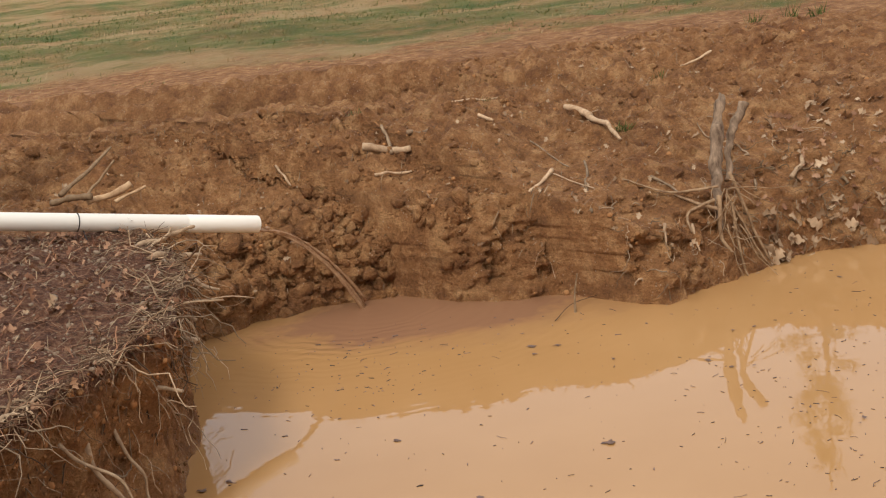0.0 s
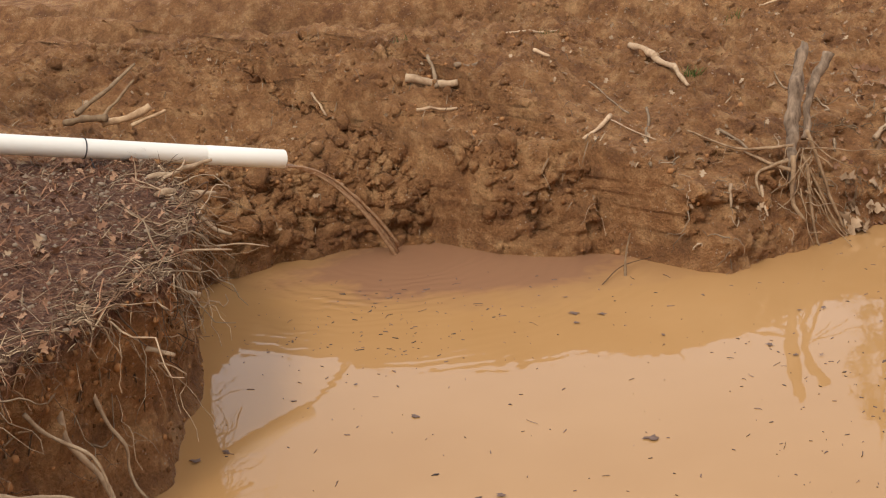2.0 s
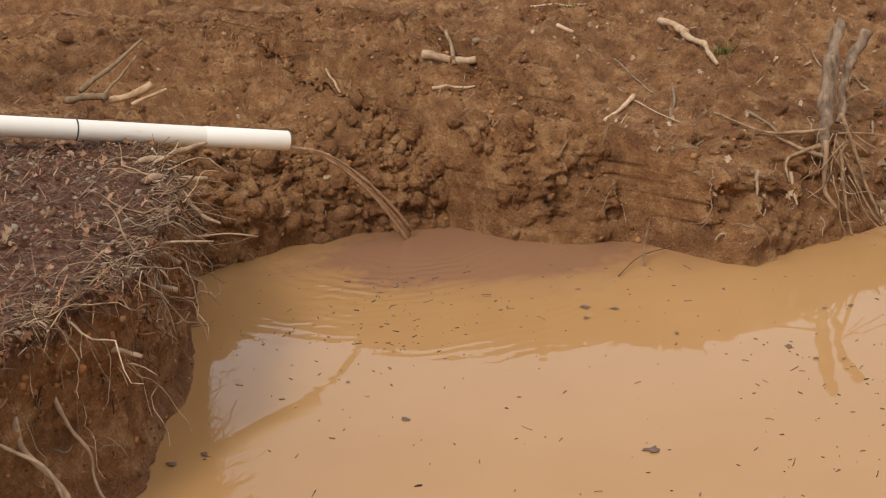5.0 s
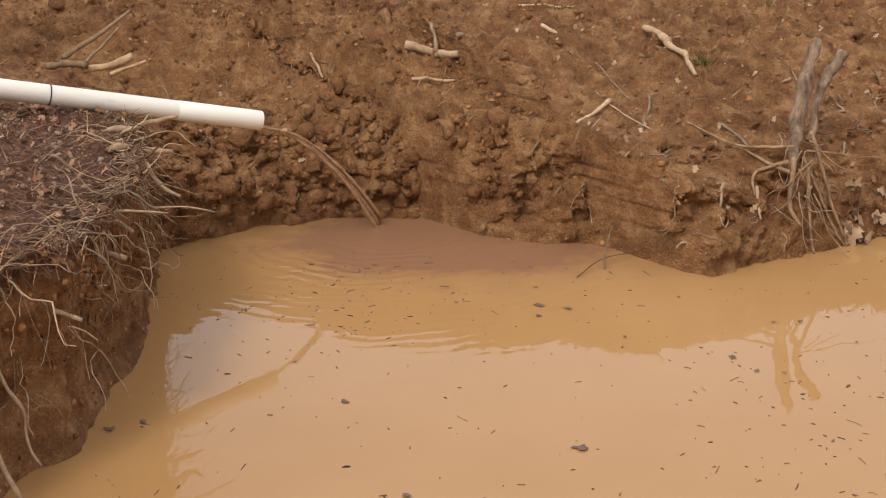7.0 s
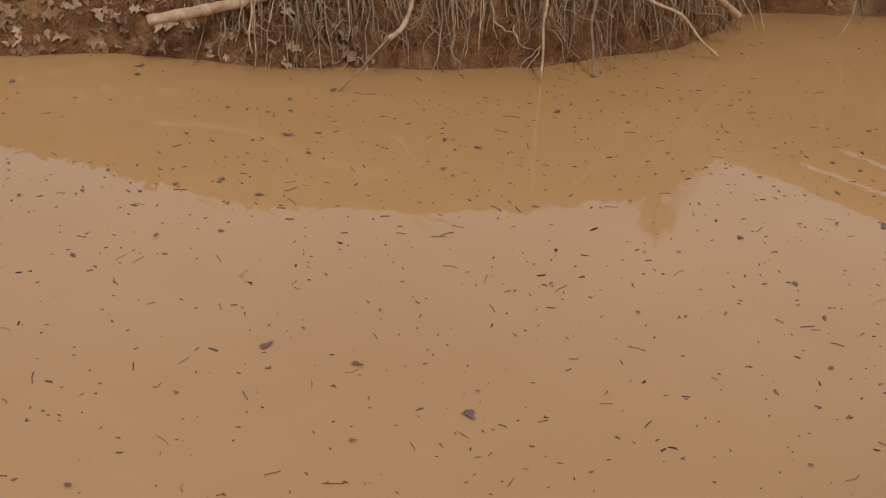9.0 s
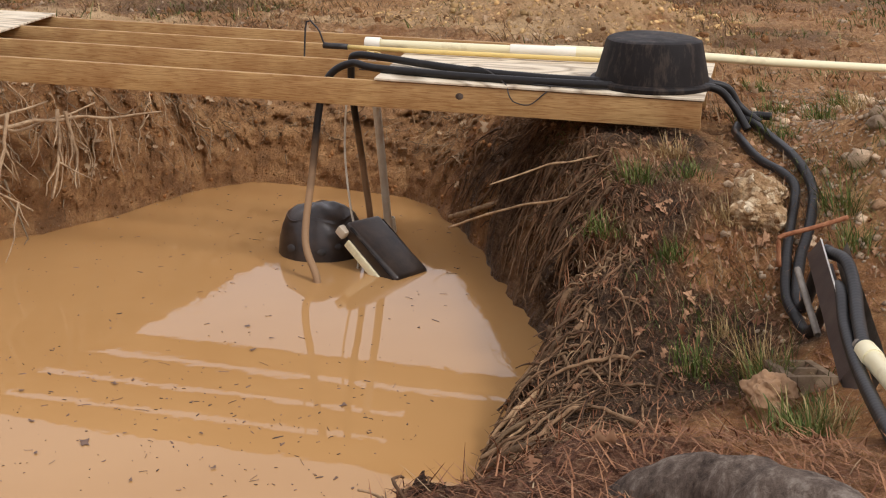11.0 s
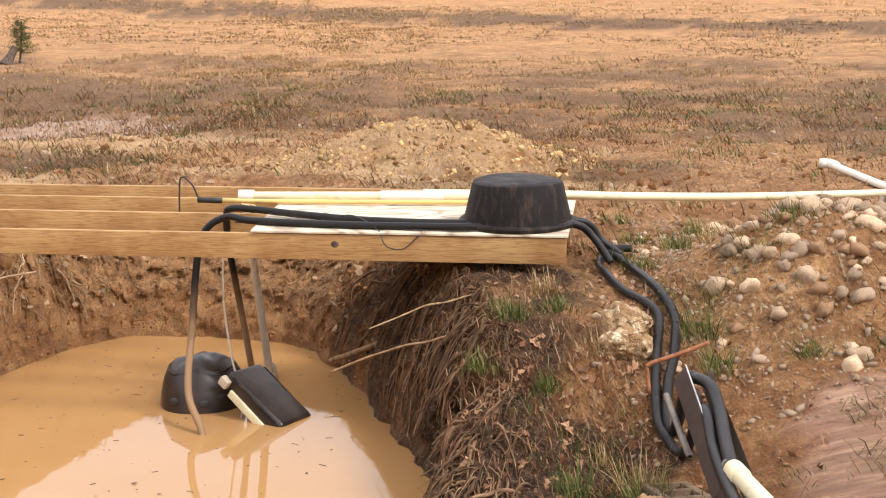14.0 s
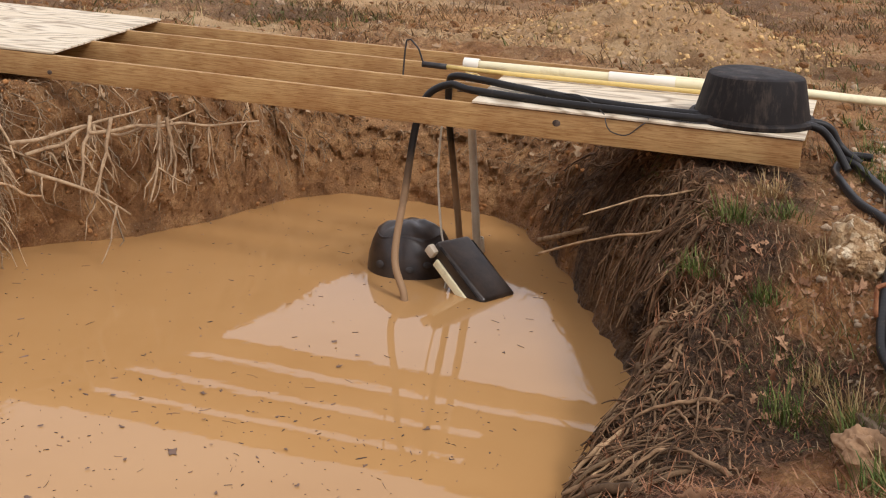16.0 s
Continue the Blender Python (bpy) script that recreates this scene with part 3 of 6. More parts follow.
    churned = np.maximum(churned, smooth((X - 62 + 4 * n1 - 0.5 * Y) / 4) * smooth((80 - X + 5 * n1 + 0.5 * Y) / 5) * 0.8)
    litter = np.maximum(litter, churned * smooth((X - 0.4 * Y) / 4))
    # shade of the rut troughs, painted in as a dark strip of this mask
    for off in (9.45, 11.0):
        across = Y - off + 0.33 * X + 0.10 * np.sin(X * 1.7) + 0.05 * np.sin(X * 5.3)
        litter = np.maximum(litter, 0.6 * np.exp(-(across / 0.16) ** 2) * smooth((1.6 - X) / 2.5) * (S > 1) * np.clip(0.7 + 0.6 * n2, 0, 1))
    litter = litter * (1 - mud) * (1 - 0.75 * np.clip(pale, 0, 1))
    co = np.stack([X, Y, Z], -1).reshape(-1, 3)
    i = np.arange(ROWS - 1)[:, None] * NA
    j = np.arange(NA)[None, :]
    jn = (j + 1) % NA
    quads = np.stack([i + j, i + jn, i + NA + jn, i + NA + j], -1).reshape(-1, 4)
    area = (UX[0] * UY[1] - UX[1] * UY[0])
    if area > 0:
        quads = quads[:, ::-1]
    me = bpy.data.meshes.new("ground")
    me.vertices.add(len(co))
    me.vertices.foreach_set("co", co.astype(np.float32).ravel())
    me.loops.add(quads.size)
    me.loops.foreach_set("vertex_index", quads.astype(np.int32).ravel())
    me.polygons.add(len(quads))
    me.polygons.foreach_set("loop_start", np.arange(0, quads.size, 4, dtype=np.int32))
    me.polygons.foreach_set("loop_total", np.full(len(quads), 4, np.int32))
    for name, arr in (("straw", straw), ("dry", dry), ("grass", grass), ("pale", pale), ("mud", mud), ("litter", litter)):
        at = me.attributes.new(name, "FLOAT", "POINT")
        at.data.foreach_set("value", np.clip(arr, 0, 1).astype(np.float32).ravel())
    me.materials.append(SOIL)
    me.update(calc_edges=True)
    me.shade_smooth()
    nrm = np.zeros(len(co) * 3, np.float32)
    me.vertices.foreach_get("normal", nrm)
    ob = tagged(new("ground", me), "orange-brown clay ground with crumbling pond banks", "ground", kind="structure")
    return ob, np.stack([X, Y, Z], -1), nrm.reshape(ROWS, NA, 3), S


ground, GP, GN, GS = build_ground()


def make_tree():
    from mathutils.bvhtree import BVHTree
    return BVHTree.FromObject(ground, bpy.context.evaluated_depsgraph_get())


TREE = make_tree()


def floor_at(x, y, top=30.0):
    """Height of the ground under a place."""
    hit = TREE.ray_cast(Vector((x, y, top)), Vector((0, 0, -1)))
    return hit[0].z if hit[0] is not None else -1.0


def normal_at(x, y):
    hit = TREE.ray_cast(Vector((x, y, 6.0)), Vector((0, 0, -1)))
    return hit[1] if hit[0] is not None else Vector((0, 0, 1))


def pick(n, test):
    """Random places on the ground's sheet that pass a test on x, y, z, s: places and normals."""
    P, N, S = GP.reshape(-1, 3), GN.reshape(-1, 3), GS.ravel()
    ok = np.flatnonzero(test(P[:, 0], P[:, 1], P[:, 2], S))
    if len(ok) == 0:
        return np.zeros((0, 3)), np.zeros((0, 3))
    # even out: weight by the area that a vertex stands for
    row = ok // NA
    step = np.gradient(np.linalg.norm(GP[:, ::50] - GP[:1, ::50], axis=-1).mean(1))
    w = np.clip(np.abs(step[row]), 0.004, 5) * np.clip(1 + np.clip(S[ok] - 1, 0, None) / 4.5, 1, None)
    c = rng.choice(ok, n, p=w / w.sum())
    ob = P[c].copy()
    gap = np.clip(np.abs(step[c // NA]), 0.01, 8)
    out = np.stack([UX[c % NA], UY[c % NA]], -1)
    across = out[:, ::-1] * np.array([-1, 1])
    wide = np.hypot(*(P[c, :2] - np.array([CX, CY])).T) * 2 * math.pi / NA
    ob[:, :2] += out * (rng.uniform(-0.6, 0.6, n) * gap * (S[c] > 1))[:, None] + across * (rng.uniform(-0.7, 0.7, n) * wide)[:, None]
    for q, s in zip(ob, S[c]):
        if s > 1:
            q[2] = floor_at(q[0], q[1], 40.0)
    return ob, N[c]


# ---- the water ----
def build_water():
    bm = bmesh.new()
    bm.faces.new([bm.verts.new((x, y, 0)) for x, y in ((-2.7, 0.35), (10.2, 0.35), (10.2, 8.0), (-2.7, 8.0))])
    ob = part("water", bm, WATER, smooth=False)
    return tagged(ob, "still muddy tan pond water reflecting a pale sky", "pond water", kind="structure")


build_water()


# ---- builders ----
def spline(pts, step=0.03):
    """A smooth line through points, at even steps."""
    P = [np.array(p, float) for p in pts]
    P = [2 * P[0] - P[1], *P, 2 * P[-1] - P[-2]]
    out = []
    for a, b, c, d in zip(P, P[1:], P[2:], P[3:]):
        n = max(2, int(np.linalg.norm(c - b) / step))
        for i in range(n):
            t = i / n
            out.append(0.5 * (2 * b + (c - a) * t + (2 * a - 5 * b + 4 * c - d) * t * t + (3 * b - a - 3 * c + d) * t ** 3))
    out.append(P[-2])
    return np.array(out)


def tube_arrays(path, radii, sides=6, cap=True):
    """Rings round a line."""
    path = np.asarray(path, float)
    n = len(path)
    radii = np.broadcast_to(np.asarray(radii, float), (n,))
    tan = np.gradient(path, axis=0)
    tan /= np.linalg.norm(tan, axis=1)[:, None] + 1e-9
    ref = np.array([0.0, 0.0, 1.0])
    if abs(tan[:, 2]).mean() > 0.8:
        ref = np.array([1.0, 0.0, 0.0])
    u = np.cross(tan, ref)
    u /= np.linalg.norm(u, axis=1)[:, None] + 1e-9
    v = np.cross(tan, u)
    a = np.arange(sides) * 2 * math.pi / sides
    ring = path[:, None] + radii[:, None, None] * (u[:, None] * np.cos(a)[None, :, None] + v[:, None] * np.sin(a)[None, :, None])
    verts = ring.reshape(-1, 3)
    faces = []
    for i in range(n - 1):
        for j in range(sides):
            k = (j + 1) % sides
            faces.append((i * sides + j, i * sides + k, (i + 1) * sides + k, (i + 1) * sides + j))
    if cap:
        faces.append(tuple(range(sides - 1, -1, -1)))
        faces.append(tuple((n - 1) * sides + j for j in range(sides)))
    return verts, faces


class Heap:
    """Gathers many small pieces into one mesh."""

    def __init__(self):
        self.v, self.f, self.n = [], [], 0

    def add(self, verts, faces):
        self.v.append(np.asarray(verts, float))
        self.f.extend(tuple(i + self.n for i in f) for f in faces)
        self.n += len(verts)

    def make(self, name, material, label, category, kind="stuff", group=""):
        me = mesh_from(name, np.concatenate(self.v), self.f, material)
        return tagged(new(name, me), label, category, group, kind)


def box_bm(sx, sy, sz, bevel=0.004, seg=1):
    bm = bmesh.new()
    bmesh.ops.create_cube(bm, size=1)
    bmesh.ops.scale(bm, vec=(sx, sy, sz), verts=bm.verts)
    if bevel:
        bmesh.ops.bevel(bm, geom=list(bm.edges), offset=bevel, segments=seg, affect="EDGES", profile=0.6)
    return bm


def lathe(profile, sides=40):
    """A turned body from (radius, height) pairs."""
    bm = bmesh.new()
    rings = []
    for r, z in profile:
        if r < 1e-5:
            rings.append([bm.verts.new((0, 0, z))])
        else:
            rings.append([bm.verts.new((r * math.cos(2 * math.pi * i / sides), r * math.sin(2 * math.pi * i / sides), z)) for i in range(sides)])
    for a, b in zip(rings, rings[1:]):
        for i in range(sides):
            j = (i + 1) % sides
            if len(a) == 1 and len(b) > 1:
                bm.faces.new((a[0], b[i], b[j]))
            elif len(b) == 1 and len(a) > 1:
                bm.faces.new((a[i], a[j], b[0]))
            elif len(a) > 1:
                bm.faces.new((a[i], a[j], b[j], b[i]))
    bmesh.ops.recalc_face_normals(bm, faces=bm.faces)
    return bm


def tube_mesh(name, pts, radii, material, sides=10, step=0.03, raw=False):
    path = np.array(pts, float) if raw else spline(pts, step)
    if not np.isscalar(radii) and len(radii) != len(path):
        radii = np.interp(np.linspace(0, 1, len(path)), np.linspace(0, 1, len(radii)), radii)
    v, f = tube_arrays(path, radii, sides)
    return mesh_from(name, v, f, material)


def crooked(a, b, bend=0.08, n=7, seed=0):
    """A slightly crooked line from a to b."""
    r = np.random.default_rng(seed)
    a, b = np.array(a, float), np.array(b, float)
    t = np.linspace(0, 1, n)[:, None]
    L = np.linalg.norm(b - a)
    off = r.normal(0, bend * L, (n, 3)) * np.sin(t * math.pi)
    return a + (b - a) * t + np.cumsum(off, 0) * 0.5 * np.sin(t * math.pi)


def hollow_pipe(name, a, b, r, wall, material, parent=None, label="", sides=28):
    """A straight open pipe from a to b."""
    a, b = Vector(a), Vector(b)
    L = (b - a).length
    e = min(0.003, L / 4)
    bm = lathe([(r - e * 0.4, 0), (r, e), (r, L - e), (r - e * 0.4, L), (r - wall, L), (r - wall, 0), (r - e * 0.4, 0)], sides)
    bmesh.ops.remove_doubles(bm, verts=bm.verts, dist=1e-6)
    q = (b - a).to_track_quat("Z", "Y")
    m = Matrix.Translation(a) @ q.to_matrix().to_4x4()
    bmesh.ops.transform(bm, matrix=m, verts=bm.verts)
    return part(name, bm, material, parent, label)


# ---- the drain pipe and its stream ----
PIPE_A, PIPE_B = Vector((-1.40, 6.66, 0.715)), Vector((-2.75, 5.86, 1.085))
PDIR = (PIPE_A - PIPE_B).normalized()
PR = 0.050


def build_drain_pipe():
    t = thing("drain_pipe", label="long white plastic drain pipe jutting out over the pond", category="pipe")
    j1 = PIPE_A - PDIR * 0.44
    j2 = PIPE_A - PDIR * 1.06
    hollow_pipe("pipe_section", j1, PIPE_A, PR, 0.005, PVC, t, sides=36)
    hollow_pipe("pipe_section", PIPE_B - PDIR * 3.0, j1, PR - 0.0016, 0.005, PVC, t, sides=36)
    band = hollow_pipe("joint_band", j2 - PDIR * 0.003, j2 + PDIR * 0.003, PR + 0.0016, 0.004, DARK_WIRE, t, "dark wire tied round the pipe")
    v, f = tube_arrays(crooked(j2 + Vector((0, 0, 0.04)), j2 + Vector((0.05, -0.02, -0.13)), 0.05, 7, 3), 0.004, 6)
    part("wire_end", mesh_from("wire_end", v, f, DARK_WIRE), DARK_WIRE, band)


build_drain_pipe()
LAND = Vector((-0.87, 7.19, 0.0))


def stream_at(t):
    """Where the falling water is t seconds after it leaves the pipe."""
    start = PIPE_A + Vector((0, 0, -0.035))
    g = Vector((LAND.x - start.x, LAND.y - start.y, 0)) / FALL
    return start + g * t + Vector((0, 0, -0.5 * t - 4.9 * t * t))


FALL = (-0.5 + math.sqrt(0.25 + 4 * 4.9 * (PIPE_A.z - 0.035))) / 9.8


def build_stream():
    t = thing("water_stream", label="brown stream of silty water spraying from the pipe", category="water stream")
    r = np.random.default_rng(3)
    path = np.array([stream_at(FALL * i / 26) for i in range(27)])
    s = np.arange(27) / 26
    aside = np.array(PDIR.cross(Vector((0, 0, 1))).normalized())
    up = np.array([0, 0, 1.0])
    for k in range(9):
        a, c = r.normal(0, 0.016), r.normal(0, 0.022)
        line = path + (s ** 1.2)[:, None] * (aside * a + up * c)[None] + np.cumsum(r.normal(0, 0.0012, (27, 3)), 0)
        rad = np.interp(s, [0, 0.3, 1], [0.005, 0.006, 0.012]) * (1 + 0.3 * r.normal(0, 1, 27))
        v, f = tube_arrays(line, np.clip(rad, 0.003, 0.014), 7)
        part("jet" if k == 0 else "strand", mesh_from("jet", v, f, STREAM), STREAM, t)
    lumps = []
    for i in range(34):
        bm = bmesh.new()
        bmesh.ops.create_icosphere(bm, subdivisions=2, radius=1)
        for w in bm.verts:
            w.co *= 1 + 0.35 * noise.noise(w.co * 1.7 + Vector((i * 3.1, 0, 0)))
        q = 0.006 + 0.009 * r.random()
        bmesh.ops.scale(bm, vec=(q * 1.5, q * 0.9, q * 0.9), verts=bm.verts)
        bmesh.ops.translate(bm, vec=(0, 0, r.normal(0, 0.006)), verts=bm.verts)
        lumps.append(part("water_lump", bm, STREAM, t))
    return t, lumps


stream, LUMPS = build_stream()

# ---- the footbridge ----
BEAM_X = (7.232, 7.76, 8.29, 8.82)
BEAM_UP = (0.0, 0.04, 0.066, 0.08)
BEAM_TOP, BEAM_H = 1.2, 0.15
BEAM_Y0, BEAM_Y1 = 0.61, 7.45


def build_beams():
    for i, x in enumerate(BEAM_X):
        bm = box_bm(0.045, BEAM_Y1 - BEAM_Y0, BEAM_H, 0.005, 2)
        bmesh.ops.subdivide_edges(bm, edges=[e for e in bm.edges if e.calc_length() > 2], cuts=30)
        for v in bm.verts:
            v.co.z += 0.004 * noise.noise(Vector((i * 7.3, v.co.y * 0.6, 0)))
            v.co.x += 0.004 * noise.noise(Vector((i * 5.1, v.co.y * 0.5, 4)))
        b = thing("wooden_beam", x, (BEAM_Y0 + BEAM_Y1) / 2, BEAM_TOP + BEAM_UP[i] - BEAM_H / 2, "long treated timber joist spanning the pond", "beam", "joists of the footbridge")
        board = part("board", bm, LUMBER, b)
        rr = np.random.default_rng(40 + i)
        for j in range(2 if i == 0 else 1):
            y = rr.uniform(-3.2, 3.2) if not (i == 0 and j == 0) else 1.95 - (BEAM_Y0 + BEAM_Y1) / 2
            kb = lathe([(0.0, 0.004), (0.011, 0.0032), (0.019, 0.001), (0.02, -0.003)], 14)
            bmesh.ops.rotate(kb, matrix=Euler((0, radians(-90), 0)).to_matrix(), verts=kb.verts)
            s = 1.0 if (i == 0 and j == 0) else rr.uniform(0.35, 0.75)
            bmesh.ops.scale(kb, vec=(1, s * 1.25, s), verts=kb.verts)
            bmesh.ops.translate(kb, vec=(-0.0225, y, rr.uniform(-0.04, 0.04)), verts=kb.verts)
            part("knot", kb, BARK, board, "dark knot in the timber")


def ply_sheet(corners, z, label):
    bm = bmesh.new()
    lo = [bm.verts.new((x, y, z + h)) for x, y, h in corners]
    hi = [bm.verts.new((x, y, z + h + 0.014)) for x, y, h in corners]
    bm.faces.new(lo)
    bm.faces.new(hi[::-1])
    for i in range(4):
        j = (i + 1) % 4
        bm.faces.new((lo[i], hi[i], hi[j], lo[j]))
    bmesh.ops.recalc_face_normals(bm, faces=bm.faces)
    bmesh.ops.bevel(bm, geom=list(bm.edges), offset=0.002, segments=1, affect="EDGES")
    t = thing("plywood_sheet", label=label, category="plywood", group="deck of the footbridge")
    part("sheet", bm, PLY, t, smooth=False)


build_beams()
ply_sheet([(7.20, 0.60, 0.005), (7.20, 2.45, 0.005), (8.30, 2.52, 0.072), (8.30, 0.60, 0.072)], BEAM_TOP, "weathered plywood sheet laid over the joists under a tub")
ply_sheet([(7.215, 5.25, 0.005), (7.215, 7.6, 0.005), (8.84, 7.6, 0.094), (8.84, 5.42, 0.094)], BEAM_TOP, "bare weathered plywood sheet on the joists")
DECK = BEAM_TOP + 0.016


def build_tub():
    t = thing("rubber_tub", 7.55, 0.915, DECK + 0.016, "black rubber feed tub turned upside down on the deck", "tub", ry=-2.5)
    prof = [(0.0, 0.268), (0.20, 0.268), (0.248, 0.266), (0.263, 0.259), (0.270, 0.245), (0.322, 0.030), (0.326, 0.006),
            (0.318, 0.004), (0.308, 0.010), (0.305, 0.03), (0.258, 0.235), (0.248, 0.248), (0.0, 0.25)]
    bm = lathe(prof, 56)
    for v in bm.verts:
        a = math.atan2(v.co.y, v.co.x)
        v.co.x *= 1 + 0.012 * math.sin(3 * a + 1)
        v.co.z += 0.004 * math.sin(2 * a + 0.5)
    part("shell", bm, RUBBER, t)
    rim = lathe([(0.322, 0.042), (0.342, 0.038), (0.351, 0.026), (0.350, 0.010), (0.340, 0.0), (0.322, 0.0), (0.318, 0.02), (0.322, 0.042)], 56)
    bmesh.ops.remove_doubles(rim, verts=rim.verts, dist=1e-6)
    part("rolled_rim", rim, RUBBER, t, "thick rolled rubber rim")


build_tub()

# ---- hoses, pipes and tools on the deck ----
HR = 0.0225


def corrugated(pts, r, step=0.008):
    path = spline(pts, step)
    return path, r * (1 + 0.022 * (np.arange(len(path)) % 3 == 0) - 0.01)


def build_hose(name, pts, r, label, material=None):
    t = thing(name, label=label, category="hose")
    path, rad = corrugated(pts, r)
    v, f = tube_arrays(path, rad, 12)
    part("hose_wall", mesh_from("hose_wall", v, f, material or HOSE), HOSE, t)
    return t


def g(x, y, up=0.03):
    return (x, y, floor_at(x, y) + up)


HA = DECK + HR + 0.002
build_hose("pump_hose", [(7.09, 2.751, -0.3), (7.10, 2.75, 0.0), (7.22, 2.87, 0.22), (7.38, 2.885, 0.6), (7.44, 2.86, 1.0), (7.44, 2.80, 1.18), (7.43, 2.66, 1.262),
                         (7.36, 2.48, HA + 0.012), (7.29, 1.92, HA + 0.006), (7.29, 1.22, HA + 0.006), (7.38, 0.75, HA + 0.01), (7.48, 0.56, HA), (7.50, 0.46, 1.16), g(7.42, 0.36, 0.035)],
           HR, "black corrugated pump hose, muddy below, running over the deck", MUDDY_HOSE)
build_hose("pump_hose", [(8.33, 2.78, -0.3), (8.29, 2.78, 0.0), (8.05, 2.79, 0.6), (7.80, 2.77, 1.0), (7.70, 2.75, 1.22), (7.64, 2.70, 1.285), (7.60, 2.52, HA + 0.045),
                         (7.55, 2.25, HA + 0.028), (7.42, 1.77, HA + 0.016), (7.40, 1.25, HA + 0.012), (7.50, 0.80, HA + 0.016), (7.60, 0.52, HA), (7.62, 0.42, 1.13), g(7.60, 0.30, 0.035)],
           HR, "black corrugated pump hose, muddy below, lying along the deck", MUDDY_HOSE)
build_hose("discharge_hose", [g(7.75, 0.24, 0.045), g(7.72, 0.36, 0.045), g(7.50, 0.427), g(7.2, 0.385), g(6.9, 0.285), g(6.65, 0.16), g(6.48, 0.105), g(6.18, 0.12), g(5.92, 0.13), g(5.68, 0.122), g(5.52, 0.085),
                              g(5.35, 0.02, 0.04), (5.1, -0.04, 0.845), (4.7, -0.058, 0.806), (4.3, -0.088, 0.785), g(3.7, -0.14), g(3.2, -0.2, 0.0)], HR * 1.05, "black hose curling over the stony ground into a metal channel")
build_hose("discharge_hose", [g(7.62, 0.40, 0.05), g(7.52, 0.30, 0.035), g(7.25, 0.227), g(6.8, 0.10), g(6.48, 0.025), g(6.16, 0.035), g(5.92, 0.07), g(5.66, 0.078, 0.04), g(5.53, 0.05, 0.06), (5.43, 0.005, 0.875), (5.35, -0.025, 0.906),
                              (5.2, -0.073, 0.917), (5.0, -0.095, 0.88), (4.75, -0.097, 0.845), (4.5, -0.103, 0.821), (4.40, -0.115, 0.805)], HR * 1.12, "black hose looping over the bank into a white pipe")


def build_deck_pipes():
    t = thing("riser_pipe", label="muddy white pipe standing in the pond beneath the deck", category="pipe")
    hollow_pipe("pipe_wall", (8.42, 2.66, -0.35), (8.10, 2.75, 1.28), 0.027, 0.004, PVC_OLD, t, sides=18)
    hollow_pipe("collar", (8.405, 2.668, -0.05), (8.385, 2.685, 0.10), 0.034, 0.006, PVC_OLD, t, sides=18)
    t = thing("deck_pipe", label="white plastic pipe with an elbow lying on the deck", category="pipe")
    hollow_pipe("elbow", (8.11, 2.79, 1.306), (8.115, 2.69, 1.306), 0.040, 0.006, PVC, t, "white elbow fitting", 20)
    hollow_pipe("pipe_wall", (8.115, 2.70, 1.306), (8.26, 0.9, 1.312), 0.028, 0.004, CREAM, t, sides=20)
    hollow_pipe("coupling", (8.18, 1.86, 1.310), (8.215, 1.45, 1.311), 0.034, 0.005, PVC, t, "white sleeve coupling", 20)
    t = thing("ground_pipe", label="long white plastic pipe running from the deck over the ground", category="pipe")
    pts = [(8.32, 1.6, 1.312), (8.37, 0.67, 1.310), (8.62, 0.3, 1.275), (9.3, -0.5, 1.20), (9.7, -1.3, 1.18), (10.4, -3.0, 1.17)]
    part("pipe_wall", tube_mesh("pipe_wall", pts, 0.028, CREAM, 14, 0.08), CREAM, t)
    t = thing("garden_cultivator", label="yellow-handled garden tool with bent dark wire tines", category="garden tool")
    part("handle", tube_mesh("handle", [(7.965, 2.88, 1.292), (7.99, 2.4, 1.288), (8.05, 1.0, 1.294)], 0.015, YELLOW, 12, 0.2), YELLOW, t, "yellow fibreglass handle")
    part("ferrule", tube_mesh("ferrule", [(7.955, 3.02, 1.295), (7.965, 2.86, 1.292)], 0.019, DARK_WIRE, 12, 0.05), DARK_WIRE, t, "black ferrule")
    for a, top in ((3.05, 1.42),):
        part("tine", tube_mesh("tine", [(7.955, 3.0, 1.295), (7.95, a - 0.03, 1.32), (7.94, a - 0.01, 1.38), (7.93, a + 0.02, top), (7.92, a + 0.07, 1.44), (7.91, a + 0.08, 1.2), (7.91, a + 0.075, 1.08)],
                               0.006, DARK_WIRE, 7, 0.03), DARK_WIRE, t)
    t = thing("yellow_cord", label="short tangle of yellow cord tied on the joist", category="cord")
    r = np.random.default_rng(5)
    pts = [(7.76 + r.normal(0, 0.03), 2.62 + r.normal(0, 0.06), BEAM_TOP + 0.065 + abs(r.normal(0, 0.02))) for _ in range(12)]
    part("loop", tube_mesh("loop", pts, 0.005, YELLOW, 6, 0.015), YELLOW, t)
    t = thing("power_cord", label="thin dark cord looped over the deck's edge", category="cord")
    pts = [(7.45, 2.62, DECK + 0.01), (7.5, 2.2, DECK + 0.01), (7.42, 1.9, DECK + 0.07), (7.24, 1.70, DECK + 0.012), (7.19, 1.67, 1.19), (7.185, 1.64, 1.14), (7.185, 1.55, 1.125), (7.19, 1.48, 1.18),
           (7.23, 1.44, DECK + 0.012), (7.26, 1.55, DECK + 0.014), (7.25, 1.35, DECK + 0.012), (7.23, 1.22, DECK + 0.012), (7.27, 1.12, DECK + 0.012)]
    part("cord", tube_mesh("cord", pts, 0.0036, DARK_WIRE, 7, 0.02), DARK_WIRE, t)
